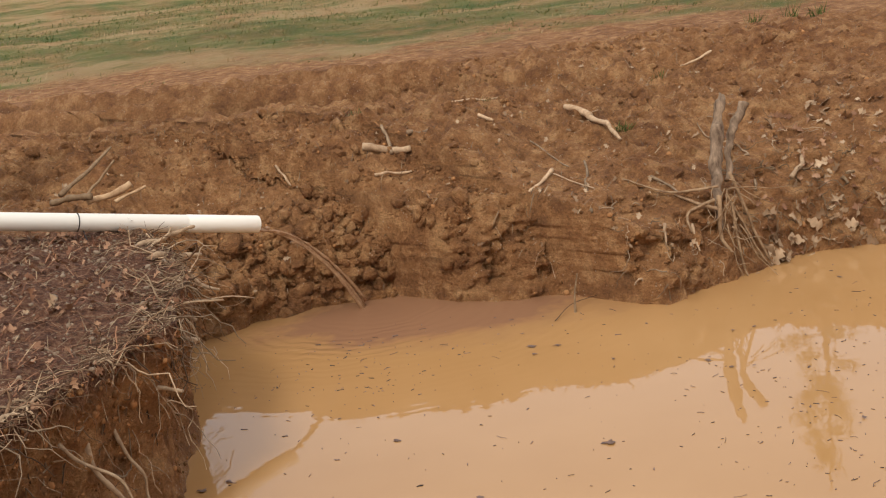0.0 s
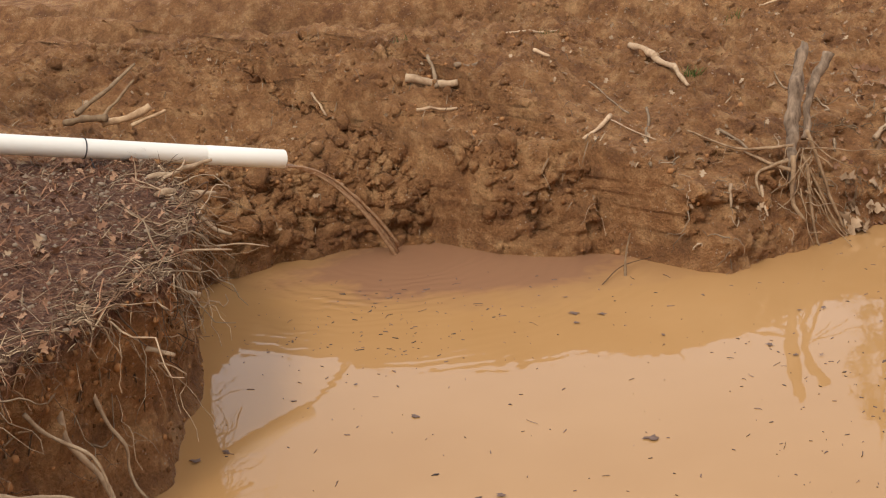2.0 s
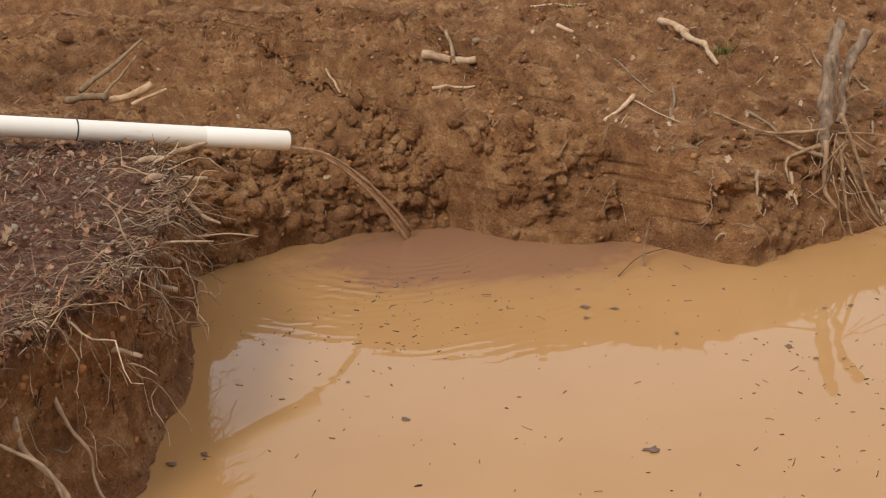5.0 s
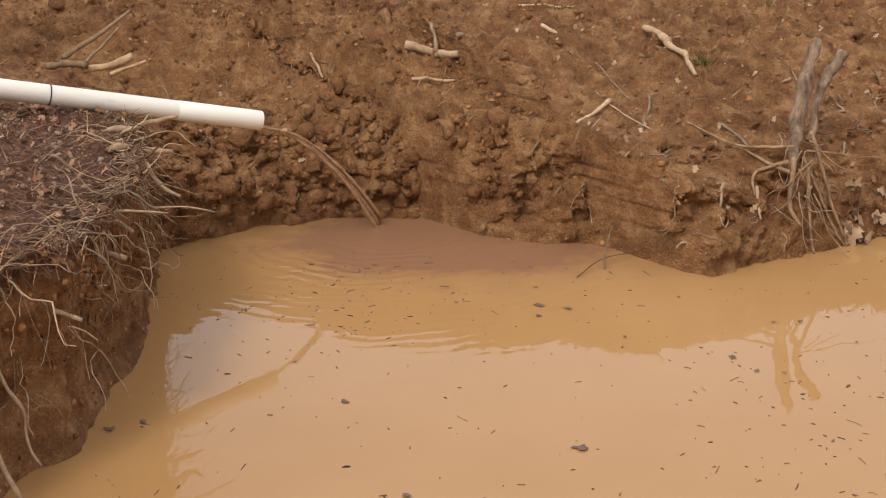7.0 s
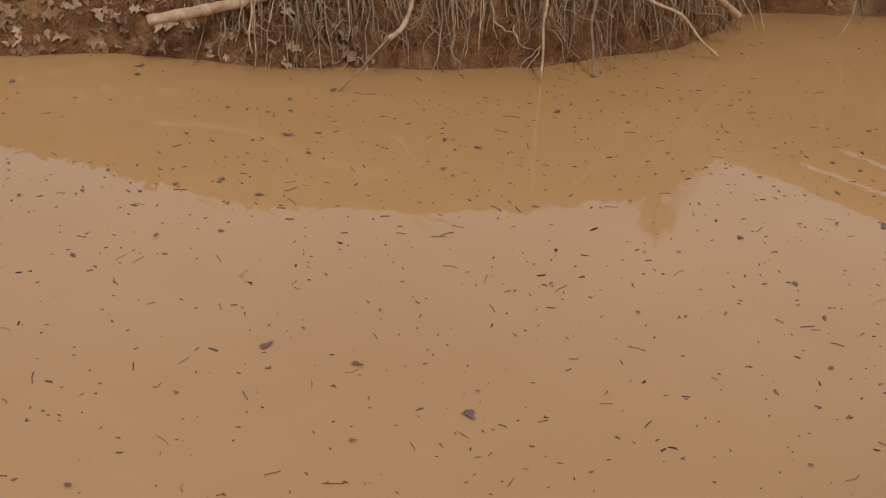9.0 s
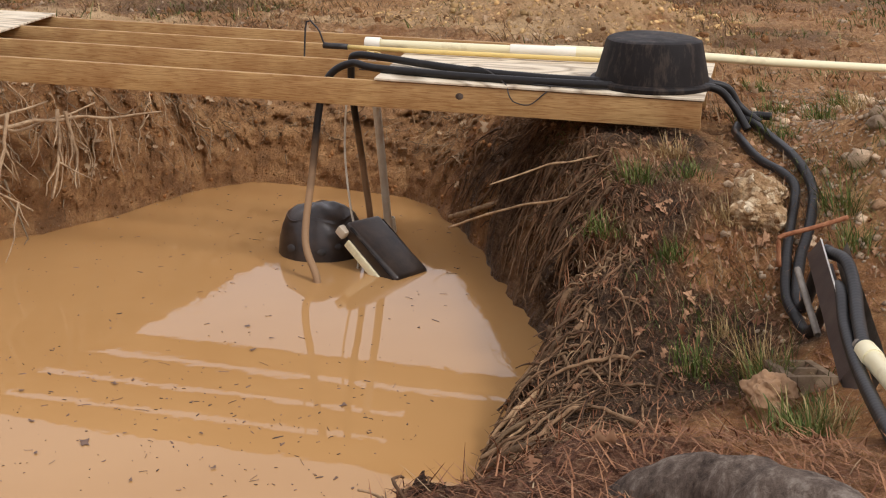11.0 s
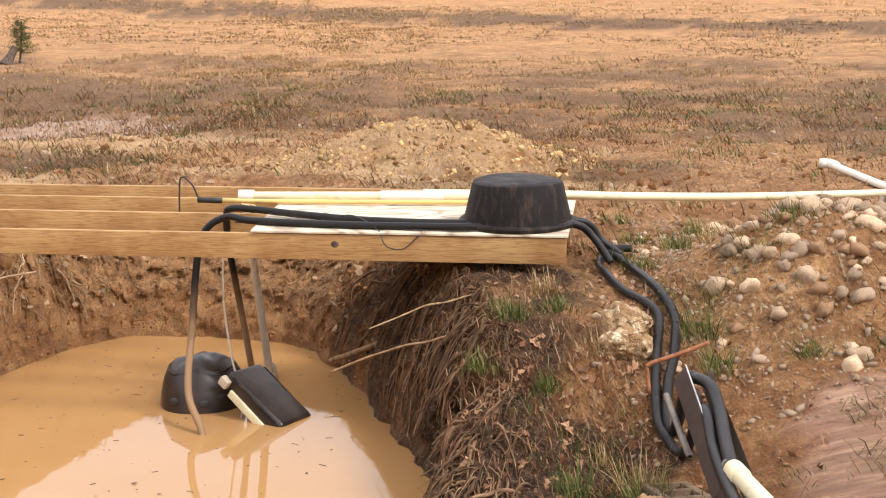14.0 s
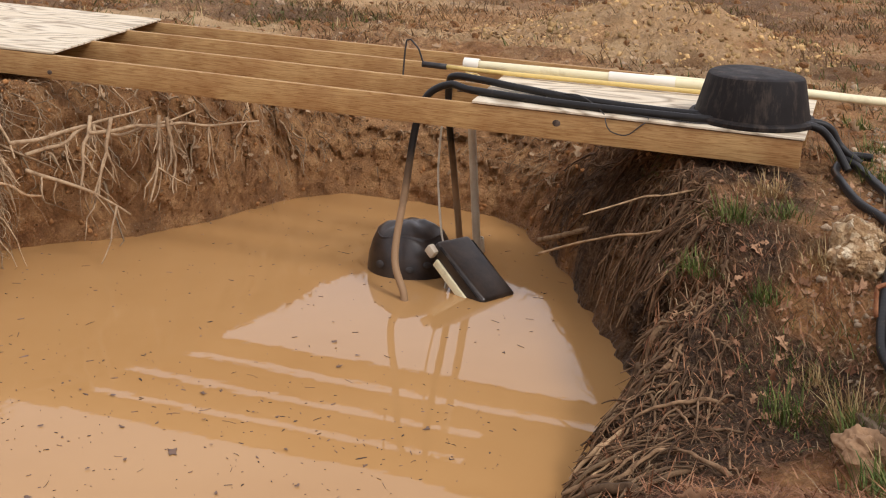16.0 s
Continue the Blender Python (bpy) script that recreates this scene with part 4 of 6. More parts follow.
    t = thing("hanging_cord", label="thin muddy cord hanging from the deck to the pump", category="cord")
    pts = [(7.86, 2.78, 1.21), (7.80, 2.80, 1.1), (7.74, 2.80, 0.7), (7.62, 2.72, 0.35), (7.56, 2.66, 0.2), (7.50, 2.62, 0.10), (7.45, 2.62, -0.05)]
    part("cord", tube_mesh("cord", pts, 0.007, PVC_OLD, 7, 0.03), PVC_OLD, t)


build_deck_pipes()


def build_floats():
    t = thing("float_tub", 7.78, 2.96, -0.06, "half-sunk upturned black tub with torn holes round its rim", "tub", ry=4, rx=-3)
    prof = [(0.0, 0.365), (0.09, 0.362), (0.16, 0.345), (0.215, 0.305), (0.250, 0.235), (0.272, 0.15), (0.285, 0.0), (0.278, -0.1), (0.26, -0.1), (0.255, 0.2), (0.22, 0.3), (0.0, 0.34)]
    bm = lathe(prof, 44)
    for v in bm.verts:
        a = math.atan2(v.co.y, v.co.x)
        v.co.x *= 1.05 + 0.03 * math.sin(3 * a)
        v.co.y *= 1.0 + 0.03 * math.cos(2 * a)
        v.co.z += 0.012 * math.sin(4 * a + 1) + 0.02 * noise.noise(v.co * 6)
    shell = part("shell", bm, WET_RUBBER, t)
    # dark discs laid on the uncut shell paint the shade inside its torn holes
    for a, h, w in ((158, 0.12, 0.035), (200, 0.10, 0.03), (222, 0.13, 0.03)):
        x, y = 0.287 * 1.04 * math.cos(radians(a)), 0.287 * math.sin(radians(a))
        hb = lathe([(0, 0.004), (0.8, 0.003), (1.0, -0.004)], 12)
        bmesh.ops.scale(hb, vec=(w * 0.7, w, 0.5), verts=hb.verts)
        bmesh.ops.transform(hb, matrix=pose(x, y, h, 0, 82, a), verts=hb.verts)
        part("hole", hb, DARK_WIRE, shell, "dark disc put in for the shade inside a tear")
    t = thing("pump_box", 7.52, 2.47, 0.10, "tipped black pump housing half out of the water", "pump", rz=-24, ry=0, rx=36)
    bm = box_bm(0.30, 0.50, 0.14, 0.028, 3)
    for v in bm.verts:
        if v.co.y > 0:
            v.co.z *= 1 - 0.25 * v.co.y / 0.25
        v.co += Vector((0.006 * noise.noise(v.co * 9), 0, 0.008 * noise.noise(v.co * 7 + Vector((3, 1, 0)))))
    part("housing", bm, WET_RUBBER, t)
    for z in (-0.03, 0.045):
        rb = box_bm(0.315, 0.44, 0.016, 0.006)
        bmesh.ops.translate(rb, vec=(0, -0.01, z), verts=rb.verts)
        part("rib", rb, RUBBER, t)
    sb = box_bm(0.02, 0.40, 0.052, 0.008, 2)
    bmesh.ops.translate(sb, vec=(-0.158, -0.03, -0.045), verts=sb.verts)
    strip = part("edge_strip", sb, CREAM, t, "pale cream plastic strip")
    cb = box_bm(0.05, 0.07, 0.06, 0.012, 2)
    bmesh.ops.translate(cb, vec=(-0.165, 0.23, -0.01), verts=cb.verts)
    part("clip", cb, PVC_OLD, strip, "pale plastic clip")


build_floats()


# ---- metal channel, white pipe, block and rocks on the near corner ----
def rock_bm(seed, sx, sy, sz, sub=3, rough=0.35):
    bm = bmesh.new()
    bmesh.ops.create_icosphere(bm, subdivisions=sub, radius=1)
    o = Vector((seed * 3.7, seed * 1.3, seed * 0.7))
    for v in bm.verts:
        c = v.co.copy()
        v.co *= 1 + rough * noise.noise(c * 1.1 + o) + 0.35 * rough * noise.noise(c * 3.1 + o) + 0.12 * rough * noise.noise(c * 8 + o)
        v.co.x, v.co.y, v.co.z = v.co.x * sx, v.co.y * sy, v.co.z * sz
    return bm


def build_corner():
    t = thing("metal_channel", label="brown painted metal channel with a white lower edge", category="gutter")
    a, b = Vector((5.45, 0.019, 0.936)), Vector((4.45, -0.084, 0.774))
    d = (b - a).normalized()
    side = -d.cross(Vector((0, 0, 1))).normalized()
    up = d.cross(side)

    def strip(name, prof, m, s0=0.0, s1=1.0, label=""):
        bm = bmesh.new()
        rows = []
        for s in np.linspace(s0, s1, 12):
            p = a.lerp(b, s)
            rows.append([bm.verts.new(p + side * x + up * z) for x, z in prof])
        for r0, r1 in zip(rows, rows[1:]):
            for i in range(len(prof) - 1):
                bm.faces.new((r0[i], r0[i + 1], r1[i + 1], r1[i]))
        bmesh.ops.solidify(bm, geom=list(bm.faces), thickness=0.003)
        return part(name, bm, m, t, label, smooth=False)
    strip("channel_wall", [(0.0, 0.0), (-0.045, -0.075), (-0.03, -0.10), (0.06, -0.105)], BROWN_METAL)
    strip("rolled_edge", [(-0.003, 0.007), (0.006, 0.001)], WHITE_METAL, label="white painted edge")
    strip("flange", [(0.075, -0.10), (0.105, -0.005)], GALV, label="grey metal flange")
    t = thing("outlet_pipe", label="cream plastic pipe clamped over the end of a hose", category="pipe")
    p0, p1 = Vector((4.46, -0.111, 0.812)), Vector((3.4, -0.30, floor_at(3.4, -0.30) + 0.05))
    hollow_pipe("pipe_wall", p0, p1, 0.033, 0.005, CREAM, t, sides=22)
    dd = (p1 - p0).normalized()
    sock = hollow_pipe("socket", p0 - dd * 0.01, p0 + dd * 0.10, 0.038, 0.006, CREAM, t, sides=22)
    hollow_pipe("clamp", p0 - dd * 0.06, p0 - dd * 0.035, 0.034, 0.005, GALV, sock, "shiny hose clamp", 18)
    t = thing("concrete_block", 5.0, 0.06, floor_at(5.0, 0.06) - 0.04, "mud-stained concrete block sunk in the bank", "block", rz=18, ry=8)
    for i, (sx, sy, x, y) in enumerate(((0.30, 0.035, 0, 0.08), (0.30, 0.035, 0, -0.08), (0.035, 0.125, -0.132, 0), (0.035, 0.125, 0.0, 0), (0.035, 0.125, 0.132, 0))):
        bb = box_bm(sx, sy, 0.19, 0.006, 2)
        bmesh.ops.translate(bb, vec=(x, y, 0), verts=bb.verts)
        part("block_web", bb, CONCRETE, t)
    t = thing("metal_stub", label="short grey galvanised pipe stuck in the bank", category="pipe")
    hollow_pipe("pipe_wall", (5.37, 0.10, 0.825), (5.05, 0.012, 0.66), 0.014, 0.003, GALV, t, sides=14)
    t = thing("rusty_rod", label="rusty bent iron rod pegging the hoses down", category="rod")
    part("rod", tube_mesh("rod", [(5.69, 0.163, 0.74), (5.695, 0.176, 0.85), (5.70, 0.160, 0.875), (5.72, 0.03, 0.92), (5.75, -0.099, 0.968)], 0.010, RUST, 10, 0.02), RUST, t)
    t = thing("boulder", 4.72, 0.17, floor_at(4.72, 0.17) + 0.035, "rough brown rock at the foot of the bank", "rock", rz=30)
    part("rock_body", rock_bm(3, 0.115, 0.085, 0.085, 5, 0.7), STONE_RED, t)
    t = thing("boulder", 6.30, 0.26, floor_at(6.30, 0.26) + 0.04, "pebbly conglomerate rock beside the hoses", "rock", rz=10)
    part("rock_body", rock_bm(9, 0.122, 0.12, 0.105, 5, 0.75), CONGLOM, t)
    t = thing("concrete_block", 9.5, -1.62, floor_at(9.5, -1.62) + 0.09, "grey concrete block on the gravel", "block", rz=-12)
    for sx, sy, x, y in ((0.38, 0.035, 0, 0.08), (0.38, 0.035, 0, -0.08), (0.035, 0.125, -0.17, 0), (0.035, 0.125, 0.0, 0), (0.035, 0.125, 0.17, 0)):
        bb = box_bm(sx, sy, 0.19, 0.006, 2)
        bmesh.ops.translate(bb, vec=(x, y, 0), verts=bb.verts)
        part("block_web", bb, CONCRETE, t)
    t = thing("field_pipe", label="white plastic pipe with an elbow lying in the field", category="pipe")
    part("pipe_wall", tube_mesh("pipe_wall", [g(12.9, -1.72, 0.06), g(11.4, -1.92, 0.05), g(10.6, -2.1, 0.05)], 0.035, PVC, 14, 0.1), PVC, t)
    part("elbow", tube_mesh("elbow", [g(12.93, -1.60, 0.07), g(12.93, -1.69, 0.075), g(12.83, -1.74, 0.07)], 0.046, PVC, 14, 0.03), PVC, t, "white elbow fitting")
    # bark-covered surface root beside the path
    t = thing("surface_root", label="grey-barked surface root in the pine straw", category="tree root")
    pts = [(2.55, -0.25, 0.80), (2.78, 0.02, 0.93), (2.92, 0.22, 0.95), (3.02, 0.42, 0.90), (3.06, 0.60, 0.78)]
    path = spline(pts, 0.02)
    v, f = tube_arrays(path, np.interp(np.linspace(0, 1, len(path)), [0, 0.5, 1], [0.12, 0.10, 0.05]), 20)
    v = np.array([np.array(p) + 0.018 * np.array(noise.noise_vector(Vector(p) * 14)) for p in v])
    part("root_bark", mesh_from("root_bark", v, f, BARK), BARK, t)


build_corner()


def build_stones():
    """The pile of quartz cobbles beyond the hoses and single stones round it."""
    meshes = []
    for i in range(8):
        bm = rock_bm(20 + i, 1.0, 0.85, 0.75, 2, 0.7)
        me = bpy.data.meshes.new("stone_body")
        bm.to_mesh(me)
        bm.free()
        me.materials.append(STONE if i % 4 else STONE_RED)
        me.shade_smooth()
        meshes.append(me)
    r = np.random.default_rng(12)
    big = [(9.3, -0.5), (6.95, -0.40), (6.86, -0.34), (6.65, -0.45), (6.45, -0.62), (6.36, -0.66), (6.42, -0.83), (6.30, -0.85), (6.66, -0.19), (6.9, -0.55), (7.0, -0.7), (7.1, -0.6), (7.15, -0.9), (6.75, -0.95), (6.6, -1.1), (6.95, -1.2), (6.5, -0.35), (7.3, -0.4)]
    for i in range(270):
        if i < len(big):
            x, y = big[i]
        elif i < 140:
            x, y = r.normal(7.05, 0.5), r.normal(-0.85, 0.38)
        else:
            x, y = r.uniform(5.9, 9.2), r.uniform(-2.4, 0.45)
        if y > 0.5 or (x > 7.1 and y > 0.4):
            continue
        s = float(np.clip(r.lognormal(-3.5, 0.45), 0.016, 0.052))
        if y > -0.15:
            s = min(s, 0.024)
        if i < len(big):
            s = r.uniform(0.045, 0.068)
        ob = new("stone", meshes[int(r.integers(0, 8))])
        ob.matrix_world = pose(x, y, floor_at(x, y) + s * 0.25, r.uniform(-25, 25), r.uniform(-25, 25), r.uniform(0, 360)) @ Matrix.Diagonal((s, s, s, 1))
        tagged(ob, "rounded pale quartz cobble on the gravel heap", "stone", "cobbles on the gravel heap")


build_stones()


# ---- leaves, straw, grass and roots ----
def oak_leaf(size, curl=0.3, seed=0):
    """A lobed leaf with a raised, curled blade: vertices and faces round a midrib."""
    r = np.random.default_rng(seed)
    n = 13
    t = np.linspace(0, 1, n)
    w = (0.05 + 0.24 * np.sin(t ** 0.8 * math.pi) ** 0.7) * (1 + 0.5 * np.cos(t * math.pi * 6 + r.uniform(-0.6, 0.6))) * r.uniform(0.8, 1.1, n)
    w[0] = w[-1] = 0.012
    mid = np.stack([t - 0.5, 0 * t, curl * 0.35 * np.sin(t * 3 + r.uniform(0, 3))], -1)
    L = mid + np.stack([0 * t + 0.03, w, curl * 0.6 * w * r.uniform(-1, 1.5)], -1)
    R = mid + np.stack([0 * t + 0.03, -w, curl * 0.6 * w * r.uniform(-1, 1.5)], -1)
    v = np.concatenate([mid, L, R]) * size
    f = []
    for i in range(n - 1):
        f += [(i, i + 1, n + i + 1, n + i), (i + 1, i, 2 * n + i, 2 * n + i + 1)]
    return v, f


LEAVES = [oak_leaf(1.0, 0.5 + 0.4 * (i % 3), i) for i in range(8)]


def frame_from(normal, spin, tilt=0.0, r=None):
    nz = np.array(normal, float)
    nz = nz + (r.normal(0, tilt, 3) if r is not None else 0)
    nz /= np.linalg.norm(nz) + 1e-9
    a = np.array([math.cos(spin), math.sin(spin), 0.0])
    x = a - nz * a.dot(nz)
    x /= np.linalg.norm(x) + 1e-9
    return np.stack([x, np.cross(nz, x), nz])


def scatter_leaves(name, n, test, lo, hi, material, label, lift=0.008, tilt=0.35, seed=1):
    r = np.random.default_rng(seed)
    P, N = pick(n, test)
    hp = Heap()
    for p, q in zip(P, N):
        v, f = LEAVES[int(r.integers(0, 8))]
        M = frame_from(q, r.uniform(0, 6.28), tilt, r)
        hp.add(v * r.uniform(lo, hi) @ M + p + q * lift, f)
    return hp.make(name, material, label, "fallen leaves")


def blade(hp, p, direction, length, width, droop, r):
    """One grass blade or needle: a bent, tapering three-sided strip."""
    d = np.array(direction, float)
    d /= np.linalg.norm(d) + 1e-9
    s = np.cross(d, [0.3, 0.2, 1.0])
    s /= np.linalg.norm(s) + 1e-9
    pts = [p + d * length * t + np.array([0, 0, -droop * length * t * t]) for t in (0, 0.4, 0.75, 1.0)]
    v = []
    for q, w in zip(pts, (1, 0.9, 0.6, 0.1)):
        v += [q - s * width * w, q + s * width * w]
    hp.add(v, [(0, 1, 3, 2), (2, 3, 5, 4), (4, 5, 7, 6)])


def patchy(x, y, f, seed, cut):
    return fbm(x, y, x * 0, f, 3, seed) > cut


def scatter_straw(name, n, test, lo, hi, material, label, seed, width=0.0018, up=0.25, category="pine straw"):
    r = np.random.default_rng(seed)
    P, N = pick(n, test)
    hp = Heap()
    for p, q in zip(P, N):
        a = r.normal(0, 1, 3)
        a -= q * a.dot(q)
        a /= np.linalg.norm(a) + 1e-9
        blade(hp, p + q * r.uniform(0.002, 0.022), a + q * r.normal(up * 0.4, up), r.uniform(lo, hi), width * r.uniform(0.7, 1.5), r.uniform(0, 0.3), r)
    return hp.make(name, material, label, category)


def tuft(name, x, y, n, h, material, label, spread=0.6, seed=0, width=0.003, r0=0.035):
    r = np.random.default_rng(seed)
    z = floor_at(x, y)
    hp = Heap()
    for i in range(n):
        a = r.uniform(0, 6.28)
        o = r.normal(0, r0, 2)
        d = np.array([math.cos(a) * spread * r.random() + o[0] * 4, math.sin(a) * spread * r.random() + o[1] * 4, 1.0])
        blade(hp, np.array([x + o[0], y + o[1], z - 0.01]), d, h * r.uniform(0.5, 1.15), width * r.uniform(0.7, 1.3), r.uniform(0.1, 0.75), r)
    me = mesh_from(name, np.concatenate(hp.v), hp.f, material)
    return tagged(new(name, me), label, "grass tuft", kind="stuff")


def on_left(x, y, z, s):
    return (x < -0.8) & (y < 6.5) & (y > 2.0) & (s > 0.9) & (s < 4.5)


def on_near(x, y, z, s):
    return (y < 1.7) & (x > -0.5) & (x < 3.75 + 0.25 * np.sin(y * 9)) & (y > -1.6) & (s > 0.9) & (s < 3.6)


scatter_straw("pine_straw", 22000, on_near, 0.05, 0.15, STRAW, "reddish-brown pine straw covering the near bank", 31)
scatter_straw("grey_straw", 1200, on_near, 0.04, 0.13, STRAW_GREY, "grey dry grass and twigs among pine straw", 32)
scatter_straw("pine_straw", 7000, on_left, 0.05, 0.14, STRAW, "reddish-brown pine straw on the pipe's bank", 33)
scatter_straw("grey_straw", 5000, on_left, 0.04, 0.16, STRAW_GREY, "dry grey grass on the pipe's bank", 34, up=0.4)
scatter_leaves("leaf_litter", 260, on_left, 0.02, 0.055, LEAF, "pale oak leaves among the litter of the pipe's bank", seed=23)
scatter_leaves("leaf_litter", 1300, on_left, 0.02, 0.065, LEAF_RED, "red-brown oak leaves lying on the bank", seed=3)
scatter_leaves("leaf_litter", 160, on_near, 0.03, 0.08, LEAF_RED, "brown leaves among the pine straw", seed=4)
scatter_leaves("leaf_litter", 230, lambda x, y, z, s: (x > 1.6) & (x < 4.1) & (y > 5.6) & (s > 0.03) & (s < 0.3), 0.04, 0.11, LEAF, "curled oak leaves washed up along the bank's foot", tilt=0.6, seed=25)
scatter_leaves("leaf_litter", 210, lambda x, y, z, s: (x > 1.9) & (x < 3.9) & (y > 6) & (s > 0.03) & (s < 1.15) & patchy(x, y, 1.6, 26, -0.1), 0.035, 0.10, LEAF, "pale dry oak leaves strewn down the bank", seed=5)
scatter_leaves("leaf_litter", 160, lambda x, y, z, s: (x > 0.2) & (x < 2.6) & (y > 6.4) & (s > 0.3) & (s < 2.5), 0.02, 0.05, LEAF, "pale dry leaves on the clay bank", seed=6)
scatter_leaves("leaf_litter", 520, lambda x, y, z, s: (x > 4.8) & (x < 9.2) & (y < 1.6) & (y > -2.0) & (s > 0.3) & (s < 2.2), 0.025, 0.055, LEAF_RED, "brown oak leaves on the stony bank", seed=7)
scatter_leaves("leaf_litter", 360, lambda x, y, z, s: (x > 9.0) & (x < 13) & (y > -1) & (y < 8) & (s > 0.2) & (s < 3), 0.04, 0.09, LEAF, "dry leaves on the ground beyond the bridge", seed=8)
scatter_leaves("leaf_litter", 160, lambda x, y, z, s: (x > 7.0) & (x < 9.8) & (y > 2.2) & (s > 0.15) & (s < 1.0), 0.04, 0.08, LEAF, "dry leaves caught on the bank below the bridge", seed=9)


def root_hair(hp, p, normal, length, r0, r, hang=0.6, n=7, wander=0.25, sides=4):
    """One root that leaves the bank, hangs and drapes over it."""
    p, q = np.array(p, float), np.array(normal, float)
    out = np.array([q[0], q[1], 0.0])
    out /= np.linalg.norm(out) + 1e-9
    fall = np.array([0, 0, -1.0]) + q * q[2]
    fall /= np.linalg.norm(fall) + 1e-9
    across = np.cross(q, fall) * r.normal(0, 0.9)
    d = fall * hang + out * r.uniform(0.1, 0.8) * (1.2 - hang) + r.normal(0, 0.3, 3) + across
    pts = [p - q * 0.03]
    for i in range(n):
        d = d / (np.linalg.norm(d) + 1e-9) + (fall * 0.22 + np.array([0, 0, -0.12])) * hang + r.normal(0, wander, 3)
        s = pts[-1] + d / (np.linalg.norm(d) + 1e-9) * length / n
        s[2] = max(s[2], floor_at(s[0], s[1], s[2] + 0.12) + 0.006, -0.02)
        pts.append(s)
    v, f = tube_arrays(np.array(pts), r0 * np.linspace(1, 0.35, n + 1), sides, False)
    hp.add(v, f)


def root_field(name, n, test, lo, hi, r0, material, label, seed, down=0.9, wander=0.25):
    r = np.random.default_rng(seed)
    P, N = pick(n, test)
    hp = Heap()
    for p, q in zip(P, N):
        root_hair(hp, p, q, r.uniform(lo, hi), r0 * 0.8 * r.lognormal(0, 0.5), r, down, 9, wander * 1.35)
    return hp.make(name, material, label, "roots")


def face_of(x0, x1, y0, y1, s0=0.25, s1=1.05):
    return lambda x, y, z, s: (x > x0) & (x < x1) & (y > y0) & (y < y1) & (s > s0) & (s < s1)


def drape(name, n, test, lo, hi, r0, material, label, seed, lean=0.0, stray=0.10, sides=5):
    """Roots that run down the bank side by side, close over it, in loose bundles."""
    r = np.random.default_rng(seed)
    P, N = pick(n, test)
    hp = Heap()
    for p, q in zip(P, N):
        bundle = float(vnoise(np.array([p[0] * 2.1]), np.array([p[1] * 2.1]), np.array([0.5]), seed)[0])
        fall = np.array([0, 0, -1.0]) + q * q[2]
        fall /= np.linalg.norm(fall) + 1e-9
        side = np.cross(q, fall)
        d = fall + side * (lean + 0.5 * bundle + r.normal(0, 0.22))
        length, lift, m = r.uniform(lo, hi), r.uniform(0.004, 0.05), 10
        pts = [p - q * 0.02]
        for i in range(m):
            d = d / np.linalg.norm(d) + r.normal(0, stray, 3) + np.array([0, 0, -0.10])
            c = pts[-1] + d / np.linalg.norm(d) * length / m
            if floor_at(c[0], c[1], c[2] + 0.15) < -0.02 and len(pts) > 2:
                break
            c[2] = max(c[2], floor_at(c[0], c[1], c[2] + 0.15) + lift * math.sin(math.pi * (i + 1) / m) + 0.003, -0.03)
            pts.append(c)
        rad = r0 * r.lognormal(0, 0.5)
        v, f = tube_arrays(spline(pts, length / 22), np.linspace(rad, rad * 0.4, len(spline(pts, length / 22))), sides, False)
        hp.add(v, f)
    return hp.make(name, material, label, "roots")


root_field("hanging_roots", 1150, face_of(3.5, 6.7, 4.6, 6.6, 0.35, 1.08), 0.25, 0.75, 0.0052, ROOT_PALE, "dense pale fine roots hanging from the far bank", 51, 0.9, 0.16)
root_field("hanging_roots", 900, face_of(3.3, 6.8, 4.6, 6.6, 0.1, 1.05), 0.15, 0.5, 0.0030, ROOT_DARK, "fine muddy roots on the far bank", 52, 1.0, 0.2)
root_field("hanging_roots", 320, face_of(6.5, 9.4, 4.2, 5.8, 0.3, 1.05), 0.12, 0.55, 0.0046, ROOT_PALE, "pale roots hanging under the bridge's end", 53, 0.8, 0.3)
drape("draped_roots", 520, face_of(4.7, 8.9, 0.2, 2.4, 0.1, 1.0), 0.2, 0.55, 0.0042, ROOT_DARK, "thick mat of muddy roots running down the bank", 54)
drape("draped_roots", 330, face_of(4.6, 7.6, 0.2, 2.3, 0.15, 0.95), 0.25, 0.65, 0.0058, ROOT_BROWN, "stout tan roots running down the bank to the water", 55, 0.0, 0.075, 6)
drape("draped_roots", 60, face_of(4.6, 6.2, 0.4, 1.8, 0.1, 0.75), 0.25, 0.5, 0.0060, ROOT, "thick bleached roots low on the bank", 255, 0.0, 0.06, 6)
root_field("hanging_roots", 420, face_of(6.0, 9.0, 0.2, 2.4, 0.1, 1.02), 0.08, 0.22, 0.0034, ROOT_DARK, "tangled dark roots beneath the deck", 256, 0.6, 0.3)
root_field("hanging_roots", 420, face_of(-2.6, -1.3, 3.0, 6.4, 0.3, 1.05), 0.1, 0.5, 0.0038, ROOT_PALE, "pale roots sticking out of the undercut bank", 56, 0.5, 0.3)
# dark straw on this grass stands in for the shade under the overhang
root_field("hanging_roots", 500, face_of(-2.6, -1.3, 3.0, 6.4, 0.6, 1.15), 0.08, 0.3, 0.0022, STRAW_DARK, "dry grass hanging over the undercut bank", 57, 0.9, 0.25)
root_field("hanging_roots", 90, face_of(0.3, 3.0, 6.2, 8.2, 0.05, 0.9), 0.08, 0.3, 0.0035, ROOT_PALE, "thin roots on the clay bank", 58, 0.5, 0.35)
